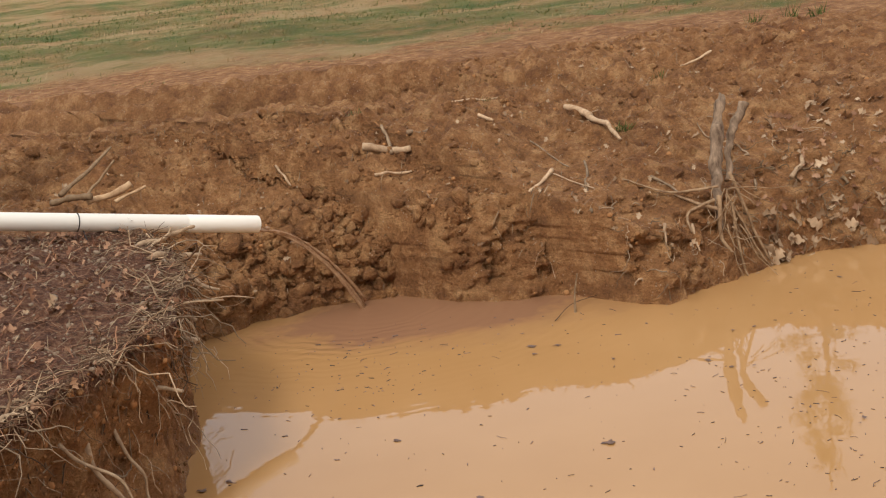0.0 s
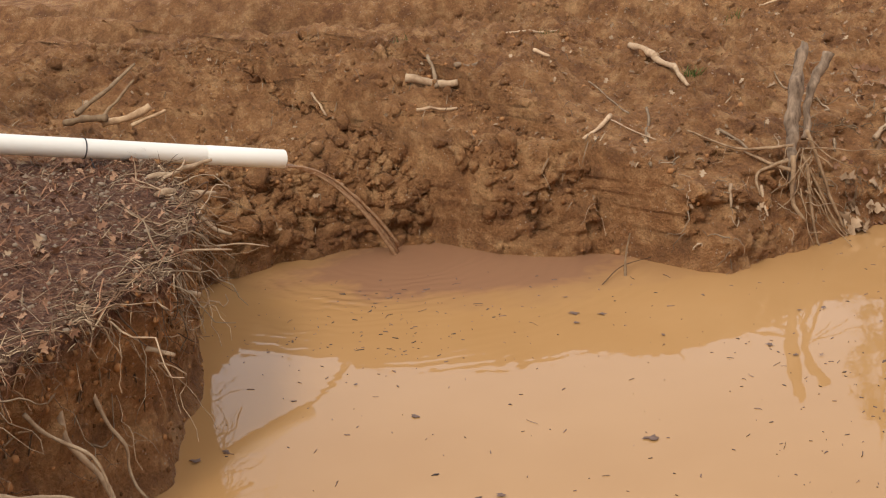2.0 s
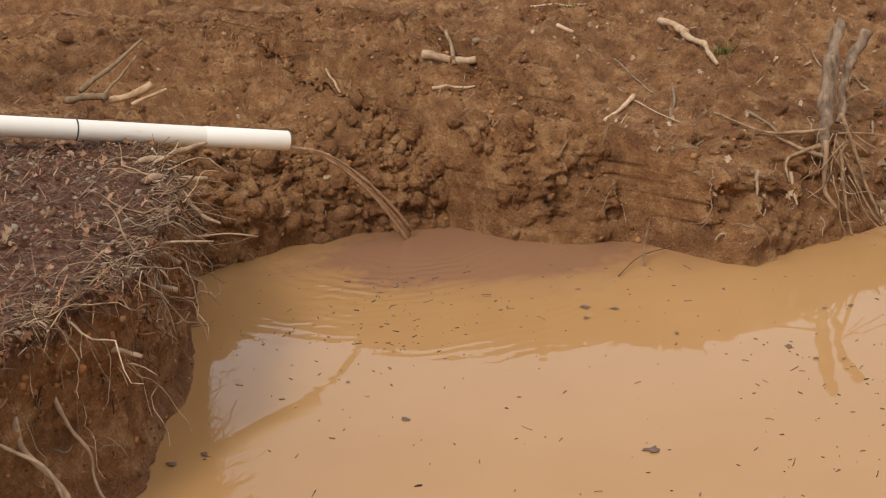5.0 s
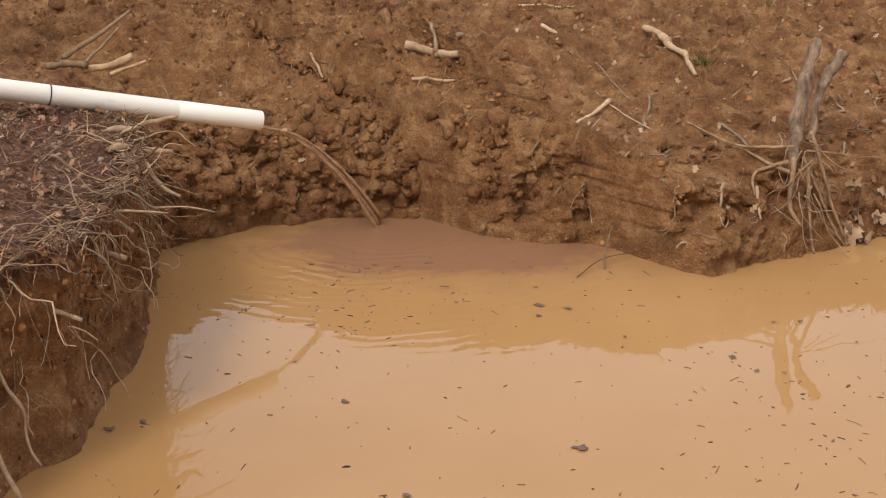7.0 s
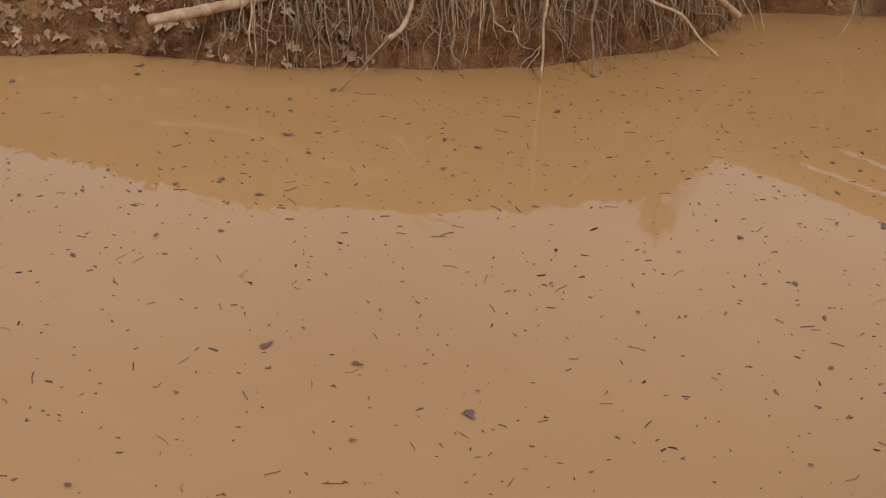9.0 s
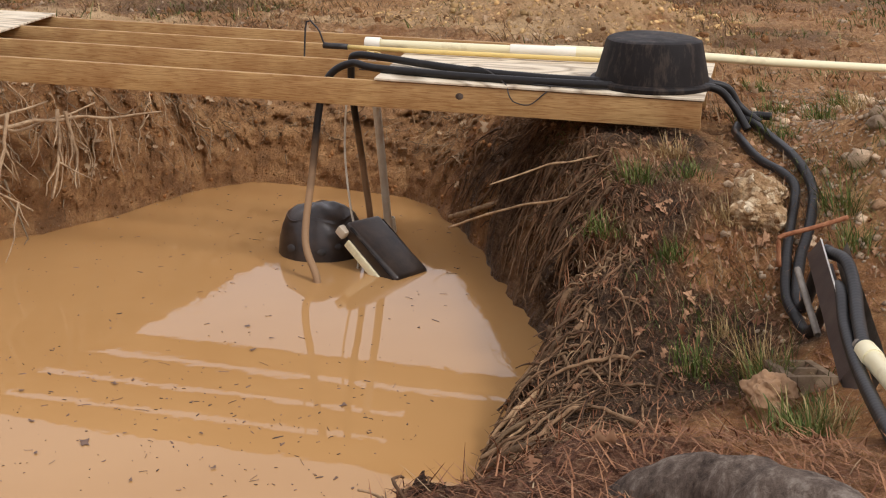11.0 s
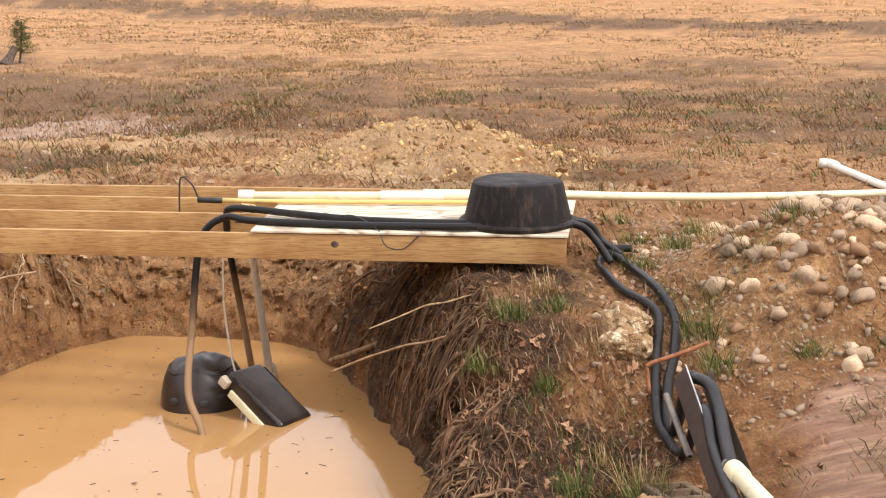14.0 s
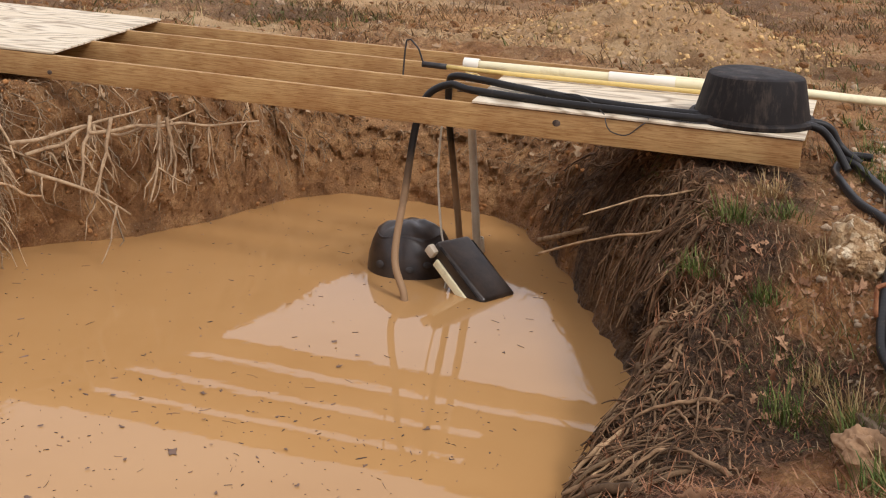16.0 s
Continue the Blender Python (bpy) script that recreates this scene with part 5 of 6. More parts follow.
root_field("hanging_roots", 150, face_of(1.5, 3.7, 0.7, 1.5, 0.6, 1.05), 0.08, 0.25, 0.004, ROOT_DARK, "dark roots under the near bank's lip", 59, 0.6, 0.35)
root_field("hanging_roots", 260, face_of(8.2, 9.9, 2.3, 4.4, 0.25, 0.95), 0.08, 0.3, 0.004, ROOT, "thin roots on the bank below the bridge", 60, 0.6, 0.35)
root_field("hanging_roots", 800, face_of(3.3, 6.8, 4.6, 6.7, 0.15, 1.05), 0.12, 0.4, 0.0030, ROOT_PALE, "tangle of thin pale roots on the far bank", 151, 0.7, 0.3)
root_field("hanging_roots", 1000, face_of(3.4, 6.7, 4.5, 6.5, 0.04, 0.55), 0.12, 0.35, 0.0034, ROOT_PALE, "root ends trailing into the water", 155, 0.5, 0.3)
root_field("hanging_roots", 200, face_of(1.4, 3.6, 6.0, 7.6, 0.03, 0.7), 0.06, 0.25, 0.0034, STICK, "small crooked twigs on the shaded bank", 152, 0.4, 0.4)
root_field("hanging_roots", 500, face_of(-2.7, -1.3, 2.9, 6.6, 0.35, 1.12), 0.08, 0.35, 0.0040, ROOT_DARK, "muddy roots matted over the undercut bank's lip", 153, 0.7, 0.35)
root_field("hanging_roots", 110, face_of(3.8, 5.2, 0.3, 1.1, 0.3, 1.05), 0.06, 0.2, 0.0030, ROOT_DARK, "dark roots and stems at the corner of the bank", 154, 0.6, 0.25)
scatter_leaves("leaf_litter", 260, lambda x, y, z, s: (x > -3) & (x < 2.2) & (y > 6.6) & (y < 10) & (s > 0.3) & (s < 3), 0.015, 0.04, LEAF, "scraps of pale dry leaf on the clay", seed=161)
scatter_leaves("leaf_litter", 110, lambda x, y, z, s: (x > 3.7) & (x < 6.2) & (y < 1.5) & (y > -0.3) & (s > 0.15) & (s < 1.6), 0.03, 0.07, LEAF_RED, "dark leaves caught in the roots of the bank", seed=162)
scatter_leaves("leaf_litter", 260, lambda x, y, z, s: (x > 1.6) & (x < 3.8) & (y > 6) & (s > 0.02) & (s < 0.9), 0.03, 0.07, LEAF_RED, "brown leaves strewn down the shaded bank", seed=163)


def stick(name, pts, r0, r1, material, label, category="branch", sides=8, group=""):
    path = spline(pts, 0.02)
    rad = np.linspace(r0, r1, len(path))
    rad = rad * (1 + 0.10 * np.sin(np.arange(len(path)) * 0.9) + 0.08 * rng.normal(0, 1, len(path)))
    v, f = tube_arrays(path, rad, sides)
    return tagged(new(name, mesh_from(name, v, f, material)), label, category, group)


def leaning(a, b, seed, bend=0.05):
    return crooked(a, b, bend, 7, seed)


# sticks and roots that stand out one by one
SOD = plain("dark_sod", (0.022, 0.012, 0.008), (0.095, 0.050, 0.028), 30, 0.95, 0.15, 1.0, dist=0.02)
STICK_PALE = plain("pale_stick", (0.25, 0.15, 0.078), (0.52, 0.365, 0.215), 20, 0.8, 0.2, 0.4, per="object", stretch=(1, 1, 1))


def build_sticks():
    far = "sticks on the clay bank"
    for i, (a, b, r0, r1) in enumerate([
        ((0.67, 8.08), (0.78, 7.80), 0.026, 0.030), ((0.77, 7.82), (0.89, 7.40), 0.026, 0.015),
        ((-0.74, 7.76), (-0.43, 7.70), 0.034, 0.027), ((-0.44, 7.72), (-0.28, 7.86), 0.020, 0.014), ((-0.60, 7.90), (-0.56, 7.70), 0.012, 0.016),
        ((-0.69, 7.51), (-0.45, 7.57), 0.012, 0.009), ((0.22, 6.97), (0.41, 7.23), 0.011, 0.017),
        ((0.63, 7.31), (0.53, 6.64), 0.009, 0.013), ((0.93, 6.54), (0.91, 6.46), 0.012, 0.008), ((1.12, 6.66), (1.13, 6.56), 0.012, 0.008),
        ((1.93, 7.24), (2.05, 7.36), 0.020, 0.018), ((2.05, 7.36), (2.10, 7.55), 0.018, 0.016), ((-1.34, 8.0), (-1.25, 7.85), 0.011, 0.009),
        ((0.98, 7.02), (1.10, 6.86), 0.013, 0.008), ((0.36, 7.75), (0.52, 7.25), 0.007, 0.005), ((2.05, 9.3), (1.75, 9.1), 0.013, 0.008),
        ((0.40, 7.22), (0.60, 6.86), 0.006, 0.004), ((0.70, 8.0), (0.86, 7.9), 0.008, 0.005), ((0.05, 7.9), (0.14, 7.84), 0.017, 0.013), ((-0.1, 8.5), (0.3, 8.7), 0.011, 0.007),
    ]):
        ends = [(x, y, floor_at(x, y) + 1.3 * max(r0, r1)) for x, y in (a, b)]
        stick("stick", leaning(*ends, 100 + i, 0.05), r0 * 0.8, r1 * 0.8, STICK_PALE, "weathered broken stick lying on the clay bank", "stick", group=far)
    stick("fallen_branch", [(3.06, 6.30, 0.27), (3.32, 6.20, 0.31), (3.56, 6.08, 0.37), (3.75, 5.94, 0.49), (3.98, 5.80, 0.57), (4.2, 5.68, 0.64)], 0.028, 0.042, STICK_PALE, "thick pale peeled branch lying on the bank")
    stick("fallen_branch", [(3.9, 6.05, 0.52), (4.15, 5.95, 0.56), (4.5, 5.85, 0.62), (4.9, 5.80, 0.75)], 0.020, 0.012, STICK_PALE, "long pale branch across the hanging roots")
    reach = "branches dipping toward the water"
    for i, (a, b, r0, r1) in enumerate([
        ((5.45, 5.15, 0.80), (6.10, 4.86, 0.20), 0.022, 0.026), ((5.1, 5.15, 0.75), (5.85, 4.78, 0.02), 0.016, 0.009), ((5.25, 5.2, 0.70), (5.0, 4.95, 0.0), 0.018, 0.010),
        ((4.30, 5.55, 0.55), (3.95, 5.42, 0.26), 0.012, 0.018), ((4.85, 5.2, 0.7), (4.70, 5.05, 0.02), 0.012, 0.008), ((3.95, 5.42, 0.26), (3.7, 5.5, 0.0), 0.007, 0.004),
        ((6.1, 5.3, 0.85), (6.7, 4.98, 0.42), 0.014, 0.008), ((6.4, 5.4, 0.8), (6.9, 5.02, 0.55), 0.012, 0.007),
    ]):
        stick("dead_branch", leaning(a, b, 140 + i, 0.07), r0 * 0.85, r1 * 0.8, STICK_PALE, "pale dead branch reaching down to the water", group=reach)
    # tangle under the bridge's far end: runners along the bank with forks that hang from them
    r = np.random.default_rng(19)
    runners = [((6.45, 5.02, 0.78), (7.75, 4.52, 0.86)), ((6.55, 4.98, 0.70), (7.35, 4.62, 0.92)), ((6.95, 4.80, 0.90), (6.75, 4.75, 0.45)), ((7.05, 4.72, 0.88), (6.85, 4.68, 0.40)),
               ((7.42, 4.60, 0.86), (7.18, 4.52, 0.34)), ((7.48, 4.58, 0.84), (7.44, 4.48, 0.36)), ((6.9, 4.78, 0.80), (8.25, 4.30, 0.74)), ((6.5, 4.95, 0.62), (7.0, 4.55, 0.30))]
    for i, (a, b) in enumerate(runners):
        line = crooked(a, b, 0.05, 8, 600 + i)
        t = thing("bleached_root", label="bleached crooked root with hanging forks on the bank", category="root", group="bleached root tangle")
        part("stem", tube_mesh("stem", line, [0.013, 0.011, 0.006], ROOT_PALE, 7, 0.03), ROOT_PALE, t)
        for k in range(5):
            q = line[int(r.integers(1, 7))]
            e = q + np.array([r.normal(0, 0.12), r.normal(-0.05, 0.06), -r.uniform(0.1, 0.4)])
            part("fork", tube_mesh("fork", crooked(q, e, 0.07, 6, int(r.integers(1e6))), [0.008, 0.003], ROOT_PALE, 5, 0.03), ROOT_PALE, t)
    for i, (a, b, r0, r1) in enumerate([
        ((7.32, 1.28, 0.86), (8.55, 2.30, 0.10), 0.022, 0.026), ((7.02, 1.05, 0.93), (6.55, 1.62, 0.80), 0.014, 0.010), ((6.85, 1.25, 0.70), (7.05, 1.95, 0.42), 0.013, 0.016),
    ]):
        stick("bank_root", leaning(a, b, 200 + i, 0.03), r0 * (0.75 if i == 0 else 0.5), r1 * (0.7 if i == 0 else 0.45), ROOT, "stout pale root growing down the bank", "root", group="stout roots of the bank")
    # the undercut bank below the pipe
    for i, (a, b, r0, r1) in enumerate([
        ((-1.86, 4.30, 0.58), (-1.58, 4.30, 0.55), 0.013, 0.009), ((-1.90, 4.60, 0.66), (-1.62, 4.55, 0.62), 0.014, 0.009), ((-1.92, 4.75, 0.68), (-1.55, 4.75, 0.62), 0.013, 0.010),
        ((-1.80, 5.05, 0.72), (-1.58, 4.95, 0.66), 0.016, 0.010), ((-1.98, 5.55, 0.80), (-1.62, 5.75, 0.78), 0.020, 0.012), ((-1.72, 5.60, 0.79), (-1.52, 5.45, 0.66), 0.012, 0.008),
        ((-1.98, 3.98, 0.66), (-1.72, 3.95, 0.05), 0.013, 0.009), ((-2.0, 3.4, 0.50), (-1.65, 3.65, 0.25), 0.012, 0.006), ((-2.1, 3.3, 0.62), (-1.75, 3.55, 0.30), 0.014, 0.008),
        ((-2.1, 3.2, 0.45), (-1.72, 3.6, 0.14), 0.012, 0.007), ((-1.98, 4.9, 0.76), (-1.45, 5.0, 0.72), 0.009, 0.004), ((-1.95, 5.9, 0.84), (-1.68, 6.1, 0.86), 0.014, 0.009),
        ((-1.9, 5.2, 0.74), (-1.35, 5.35, 0.62), 0.007, 0.003), ((-1.85, 4.15, 0.5), (-1.70, 4.10, 0.1), 0.008, 0.005), ((-1.95, 3.75, 0.6), (-1.74, 3.80, 0.2), 0.007, 0.004),
    ]):
        stick("broken_root", leaning(a, b, 230 + i, 0.09), r0 * 1.1, r1 * 0.95, ROOT_PALE, "broken pale root sticking out of the undercut bank", "root", group="broken roots of the undercut bank")
    z = 0.93
    for i, (a, b, r0, r1) in enumerate([
        ((-2.62, 7.05, z), (-2.34, 6.86, z + 0.04), 0.018, 0.021), ((-2.38, 6.9, z), (-2.12, 6.95, z + 0.07), 0.018, 0.021), ((-2.20, 6.8, z), (-2.02, 6.85, z + 0.06), 0.011, 0.008),
        ((-2.62, 7.30, z), (-2.35, 7.75, z + 0.20), 0.016, 0.009), ((-2.42, 7.0, z), (-2.22, 7.1, z + 0.20), 0.010, 0.006),
    ]):
        stick("broken_stick", leaning(a, b, 260 + i, 0.04), r0, r1, STICK, "splintered stick on the clay behind the pipe", "stick", group="sticks behind the pipe")
    stick("twig", [(0.34, 6.42, -0.02), (0.35, 6.44, 0.10), (0.38, 6.46, 0.22)], 0.007, 0.004, STICK, "thin twig standing in the water", "twig")
    stick("twig", [(0.20, 6.28, 0.01), (0.34, 6.50, 0.03), (0.55, 6.66, 0.02)], 0.003, 0.002, ROOT_DARK, "thin dark twig in the shallows", "twig")


build_sticks()


def rough_sod(seed, sx, sy, sz):
    """A torn lump of turf: an uneven, deeply creased body."""
    bm = rock_bm(seed, 1, 1, 1, 5, 0.9)
    o = Vector((seed * 2.1, 0.4, seed * 0.9))
    for v in bm.verts:
        c = v.co.copy()
        v.co *= 1 + 0.30 * abs(noise.noise(c * 5 + o)) - 0.28 * abs(noise.noise(c * 11 + o)) + 0.22 * noise.noise(c * 23 + o)
        v.co.x, v.co.y, v.co.z = v.co.x * sx, v.co.y * sy, v.co.z * sz
    return bm


def build_clumps():
    """Sods that hang on the near bank's lip, with broken root ends reaching over the water."""
    r = np.random.default_rng(41)
    for i, (x, y, z, s) in enumerate(((2.85, 1.00, 0.85, 0.75), (2.45, 1.00, 0.83, 0.85))):
        t = thing("root_clump", x, y, z, "dark sod with broken roots on the near bank's lip", "root clump", "sods on the near lip")
        part("sod", rough_sod(50 + i, 0.12 * s, 0.06 * s, 0.05 * s), SOD, t)
        for k in range(9):
            a = np.array([r.uniform(-0.08, 0.04) * s, 0.02, r.uniform(-0.05, 0.03) * s])
            b = a + np.array([-r.uniform(0.0, 0.12), r.uniform(0.08, 0.20), r.normal(-0.01, 0.04)]) * s
            part("root", tube_mesh("root", crooked(a, b, 0.07, 6, int(r.integers(1e6))), [0.007 * s, 0.003], ROOT if k % 3 else ROOT_PALE, 6, 0.02), ROOT, t)


build_clumps()


def build_stump():
    """The dead root stock that stands against the far bank."""
    t = thing("tree_stump", label="split grey dead stump with roots trailing down the clay bank", category="stump")

    def limb(name, pts, radii, m):
        path = spline(pts, 0.015)
        rad = np.interp(np.linspace(0, 1, len(path)), np.linspace(0, 1, len(radii)), radii)
        v, f = tube_arrays(path, rad, 14)
        rag = 0.45 * max(radii)
        v = np.array([np.array(p) + rag * np.array(noise.noise_vector(Vector(p) * 15)) + 0.4 * rag * np.array(noise.noise_vector(Vector(p) * 45)) for p in v])
        part(name, mesh_from(name, v, f, m), m, t)
    limb("stem", [(1.31, 6.74, 0.20), (1.32, 6.78, 0.45), (1.36, 6.90, 0.72), (1.42, 6.98, 0.95), (1.46, 7.02, 1.06)], [0.016, 0.022, 0.034, 0.040, 0.018], DEADWOOD)
    limb("stem", [(1.42, 6.88, 0.55), (1.48, 6.98, 0.80), (1.60, 7.06, 0.98)], [0.018, 0.026, 0.030], DEADWOOD)
    for pts, rr in (([(1.31, 6.72, 0.5), (1.30, 6.68, 0.25), (1.36, 6.66, 0.02)], [0.016, 0.013, 0.009]), ([(1.38, 6.72, 0.45), (1.43, 6.68, 0.22), (1.52, 6.70, 0.0)], [0.010, 0.008, 0.005]),
                    ([(1.32, 6.75, 0.55), (1.05, 6.85, 0.58), (0.8, 7.0, 0.62)], [0.009, 0.007, 0.004]), ([(1.4, 6.78, 0.62), (1.65, 6.82, 0.60), (1.95, 6.95, 0.63)], [0.011, 0.008, 0.005]),
                    ([(1.36, 6.74, 0.5), (1.62, 6.8, 0.42), (1.85, 6.9, 0.28)], [0.009, 0.006, 0.004]), ([(1.28, 6.72, 0.48), (1.12, 6.72, 0.32), (1.10, 6.62, 0.12)], [0.012, 0.009, 0.005]),
                    ([(1.30, 6.72, 0.42), (1.2, 6.74, 0.46), (1.08, 6.86, 0.40)], [0.012, 0.009, 0.006])):
        laid = [(x, y, min(max(z, floor_at(x, y) + 0.012), floor_at(x, y) + 0.06)) for x, y, z in pts]
        limb("root", [pts[0]] + laid[1:], rr, ROOT)
    r = np.random.default_rng(91)
    for _ in range(18):
        a = np.array([1.34 + r.normal(0, 0.05), 6.70 + r.normal(0, 0.03), r.uniform(0.25, 0.6)])
        b = a + np.array([r.normal(0, 0.22), r.uniform(-0.08, 0.06), -r.uniform(0.05, 0.35)])
        part("root", tube_mesh("root", crooked(a, b, 0.08, 6, int(r.integers(1e6))), [0.004, 0.002], ROOT, 5, 0.03), ROOT, t)


build_stump()


def build_grass():
    spots = [(6.9, 0.72, 0.16), (6.55, 0.62, 0.13), (6.35, 0.85, 0.17), (5.9, 0.62, 0.15), (6.2, 0.42, 0.15), (7.7, 0.35, 0.14), (7.35, 0.18, 0.16), (7.9, -0.05, 0.18), (7.5, -0.25, 0.2),
             (6.3, -0.12, 0.22), (6.0, -0.18, 0.18), (5.2, 0.45, 0.22), (5.12, 0.19, 0.27), (4.95, 0.18, 0.25), (4.4, 0.02, 0.16), (4.3, 0.1, 0.2), (4.35, -0.02, 0.18), (4.15, 0.05, 0.16),
             (8.3, 0.2, 0.16), (8.6, -0.2, 0.18), (5.5, 0.35, 0.1), (5.98, -0.60, 0.12), (9.3, 0.3, 0.14), (6.9, -0.6, 0.14), (8.9, -1.2, 0.16), (6.0, 0.95, 0.14)]
    for i, (x, y, h) in enumerate(spots):
        tuft("grass_tuft", x, y, 130, h * 1.15, GRASS if i % 4 else GRASS_DRY, "tuft of fresh green grass on the bank", 0.9, 300 + i, 0.0022, 0.055)
    for i, (x, y, h) in enumerate([(0.95, 7.62, 0.10), (0.2, 8.6, 0.12), (1.55, 9.1, 0.16), (-0.75, 8.3, 0.12), (3.5, 11.6, 0.30), (3.2, 11.8, 0.25), (3.8, 11.7, 0.25)]):
        tuft("grass_tuft", x, y, 50, h, GRASS, "thin green grass tuft on the clay", 0.8, 340 + i)


build_grass()


def grass_stuff(name, n, test, h, material, label, seed, width=0.004):
    r = np.random.default_rng(seed)
    P, N = pick(n, test)
    hp = Heap()
    for p in P:
        k = 1 + 0.05 * np.hypot(p[0], p[1])
        big = r.lognormal(0, 0.35)
        for _ in range(5):
            a = r.uniform(0, 6.28)
            o = r.normal(0, 0.035 * k, 2)
            blade(hp, p + np.array([o[0], o[1], -0.01]), (math.cos(a) * 0.6, math.sin(a) * 0.6, 1), big * h * r.uniform(0.4, 1.2) * (0.6 + 0.4 * k), 0.55 * width * k * r.uniform(0.7, 1.5), r.uniform(0.1, 0.8), r)
    return hp.make(name, material, label, "grass")


grass_stuff("field_grass", 6000, lambda x, y, z, s: (x > 9.3) & (x < 40) & (y > -6) & (y < 16) & (s > 1.1) & patchy(x, y, 1.7, 81, 0.15), 0.08, GRASS_DRY, "dry straw-coloured grass of the field", 61)
grass_stuff("field_grass", 2000, lambda x, y, z, s: (x > 9.3) & (x < 26) & (y > -6) & (y < 14) & (s > 1.1) & patchy(x, y, 1.2, 84, 0.4), 0.10, GRASS, "patches of green grass in the field", 62)
grass_stuff("far_grass", 7000, lambda x, y, z, s: (x > 22) & (x < 95) & (y > -25) & (y < 45) & patchy(x, y, 0.22, 87, -0.1), 0.07, GRASS_DRY, "tan dry grass of the rising far field", 68, 0.007)
grass_stuff("far_grass", 3500, lambda x, y, z, s: (x > 20) & (x < 70) & (y > -20) & (y < 35) & patchy(x, y, 0.25, 88, 0.1), 0.06, STRAW_GREY, "brown weeds of the rising far field", 69, 0.007)
grass_stuff("field_grass", 4500, lambda x, y, z, s: (y > 13.5) & (y < 34) & (x > -12) & (x < 8) & (s > 3) & patchy(x, y, 0.5, 95, -0.25), 0.05, GRASS, "short green grass of the lawn beyond the clay", 63)
grass_stuff("field_weeds", 1500, lambda x, y, z, s: (x > 9.6) & (x < 19) & (y > -4) & (y < 11) & (s > 0.9) & patchy(x, y, 0.9, 183, 0.05), 0.09, STRAW_DARK, "dark brown dead stalks in the churned field", 167)
grass_stuff("field_weeds", 3600, lambda x, y, z, s: (x > 9.3) & (x < 24) & (y > -6) & (y < 14) & (s > 0.9) & patchy(x, y, 1.3, 83, 0.3), 0.12, STRAW_GREY, "grey-brown dead weeds in the churned field", 67)
grass_stuff("field_grass", 1800, lambda x, y, z, s: (y > 13.5) & (y < 34) & (x > -12) & (x < 8) & (s > 3), 0.05, GRASS_DRY, "dry grass in the lawn beyond the clay", 64)
grass_stuff("bank_grass", 800, lambda x, y, z, s: (x > 4.6) & (x < 9) & (y < 1.5) & (y > -2.2) & (s > 0.6) & (s < 3) & patchy(x, y, 2.5, 97, 0.3), 0.09, STRAW_GREY, "dry grass on the stony bank", 65, 0.0025)
grass_stuff("bank_grass", 330, lambda x, y, z, s: (x > 4.6) & (x < 9) & (y < 1.5) & (y > -2.2) & (s > 0.6) & (s < 3) & patchy(x, y, 2.5, 99, 0.45), 0.10, GRASS, "green grass on the stony bank", 66, 0.0025)


def clods(name, n, test, lo, hi, label, seed, material=None):
    """Loose lumps of earth pressed into the ground."""
    r = np.random.default_rng(seed)
    P, N = pick(n, test)
    bm = rock_bm(2, 1, 0.8, 0.62, 1, 0.9) if hi > 0.025 else rock_bm(2, 1, 0.8, 0.7, 0 + 1, 0.5)
    base = np.array([v.co[:] for v in bm.verts])
    faces = [tuple(v.index for v in f.verts) for f in bm.faces]
    bm.free()
    hp = Heap()
    for p, q in zip(P, N):
        s = r.lognormal(math.log(lo), 0.5)
        s = min(s, hi)
        M = frame_from(q, r.uniform(0, 6.28), 0.5, r)
        hp.add((base * (1 + r.normal(0, 0.22, base.shape))) * s @ M + p + np.array(q) * s * 0.15, faces)
    return hp.make(name, material or SOIL, label, "clods")


clods("clay_clods", 2000, lambda x, y, z, s: (x > -4) & (x < 3) & (y > 6.6) & (y < 11.5) & (s > 0.05) & (s < 4), 0.016, 0.06, "crumbled clay lumps on the far bank", 71)
clods("clay_clods", 620, lambda x, y, z, s: (x > -2.6) & (x < -0.2) & (y > 6.4) & (s > 0.02) & (s < 1.2), 0.028, 0.09, "large clay lumps below the pipe", 72)
clods("clay_clods", 2200, lambda x, y, z, s: (x > 9.2) & (x < 22) & (y > -5) & (y < 13) & (s > 0.6), 0.024, 0.07, "earth clods in the churned field", 73)
clods("clay_crumbs", 3000, lambda x, y, z, s: (x > -4) & (x < 3.4) & (y > 6.3) & (y < 11.0) & (s > 0.03) & (s < 3.4), 0.008, 0.022, "fine clay crumbs over the far bank", 76, CRUMB)
clods("clay_crumbs", 2200, lambda x, y, z, s: (x > 6.4) & (x < 10.6) & (y > 2.0) & (s > 0.03) & (s < 1.2), 0.008, 0.022, "fine clay crumbs on the bank below the bridge", 77, CRUMB)
clods("clay_crumbs", 1600, lambda x, y, z, s: (x > -2.9) & (x < -1.4) & (y > 2.8) & (s > 0.03) & (s < 1.0), 0.007, 0.02, "clay crumbs on the undercut face", 78, CRUMB)
scatter_straw("clay_twigs", 2200, lambda x, y, z, s: (x > -4) & (x < 3.6) & (y > 6.3) & (y < 11) & (s > 0.15) & (s < 3.4), 0.03, 0.14, STRAW_GREY, "small dry twigs and stems on the clay", 79, 0.0022, 0.3, "twigs")
scatter_straw("bank_straw", 2600, lambda x, y, z, s: (x > 4.4) & (x < 6.4) & (y < 1.1) & (y > -0.1) & (s > 0.3) & (s < 2.0), 0.04, 0.13, STRAW, "matted brown straw beside the hoses", 180, 0.0020, 0.4, "dry grass")
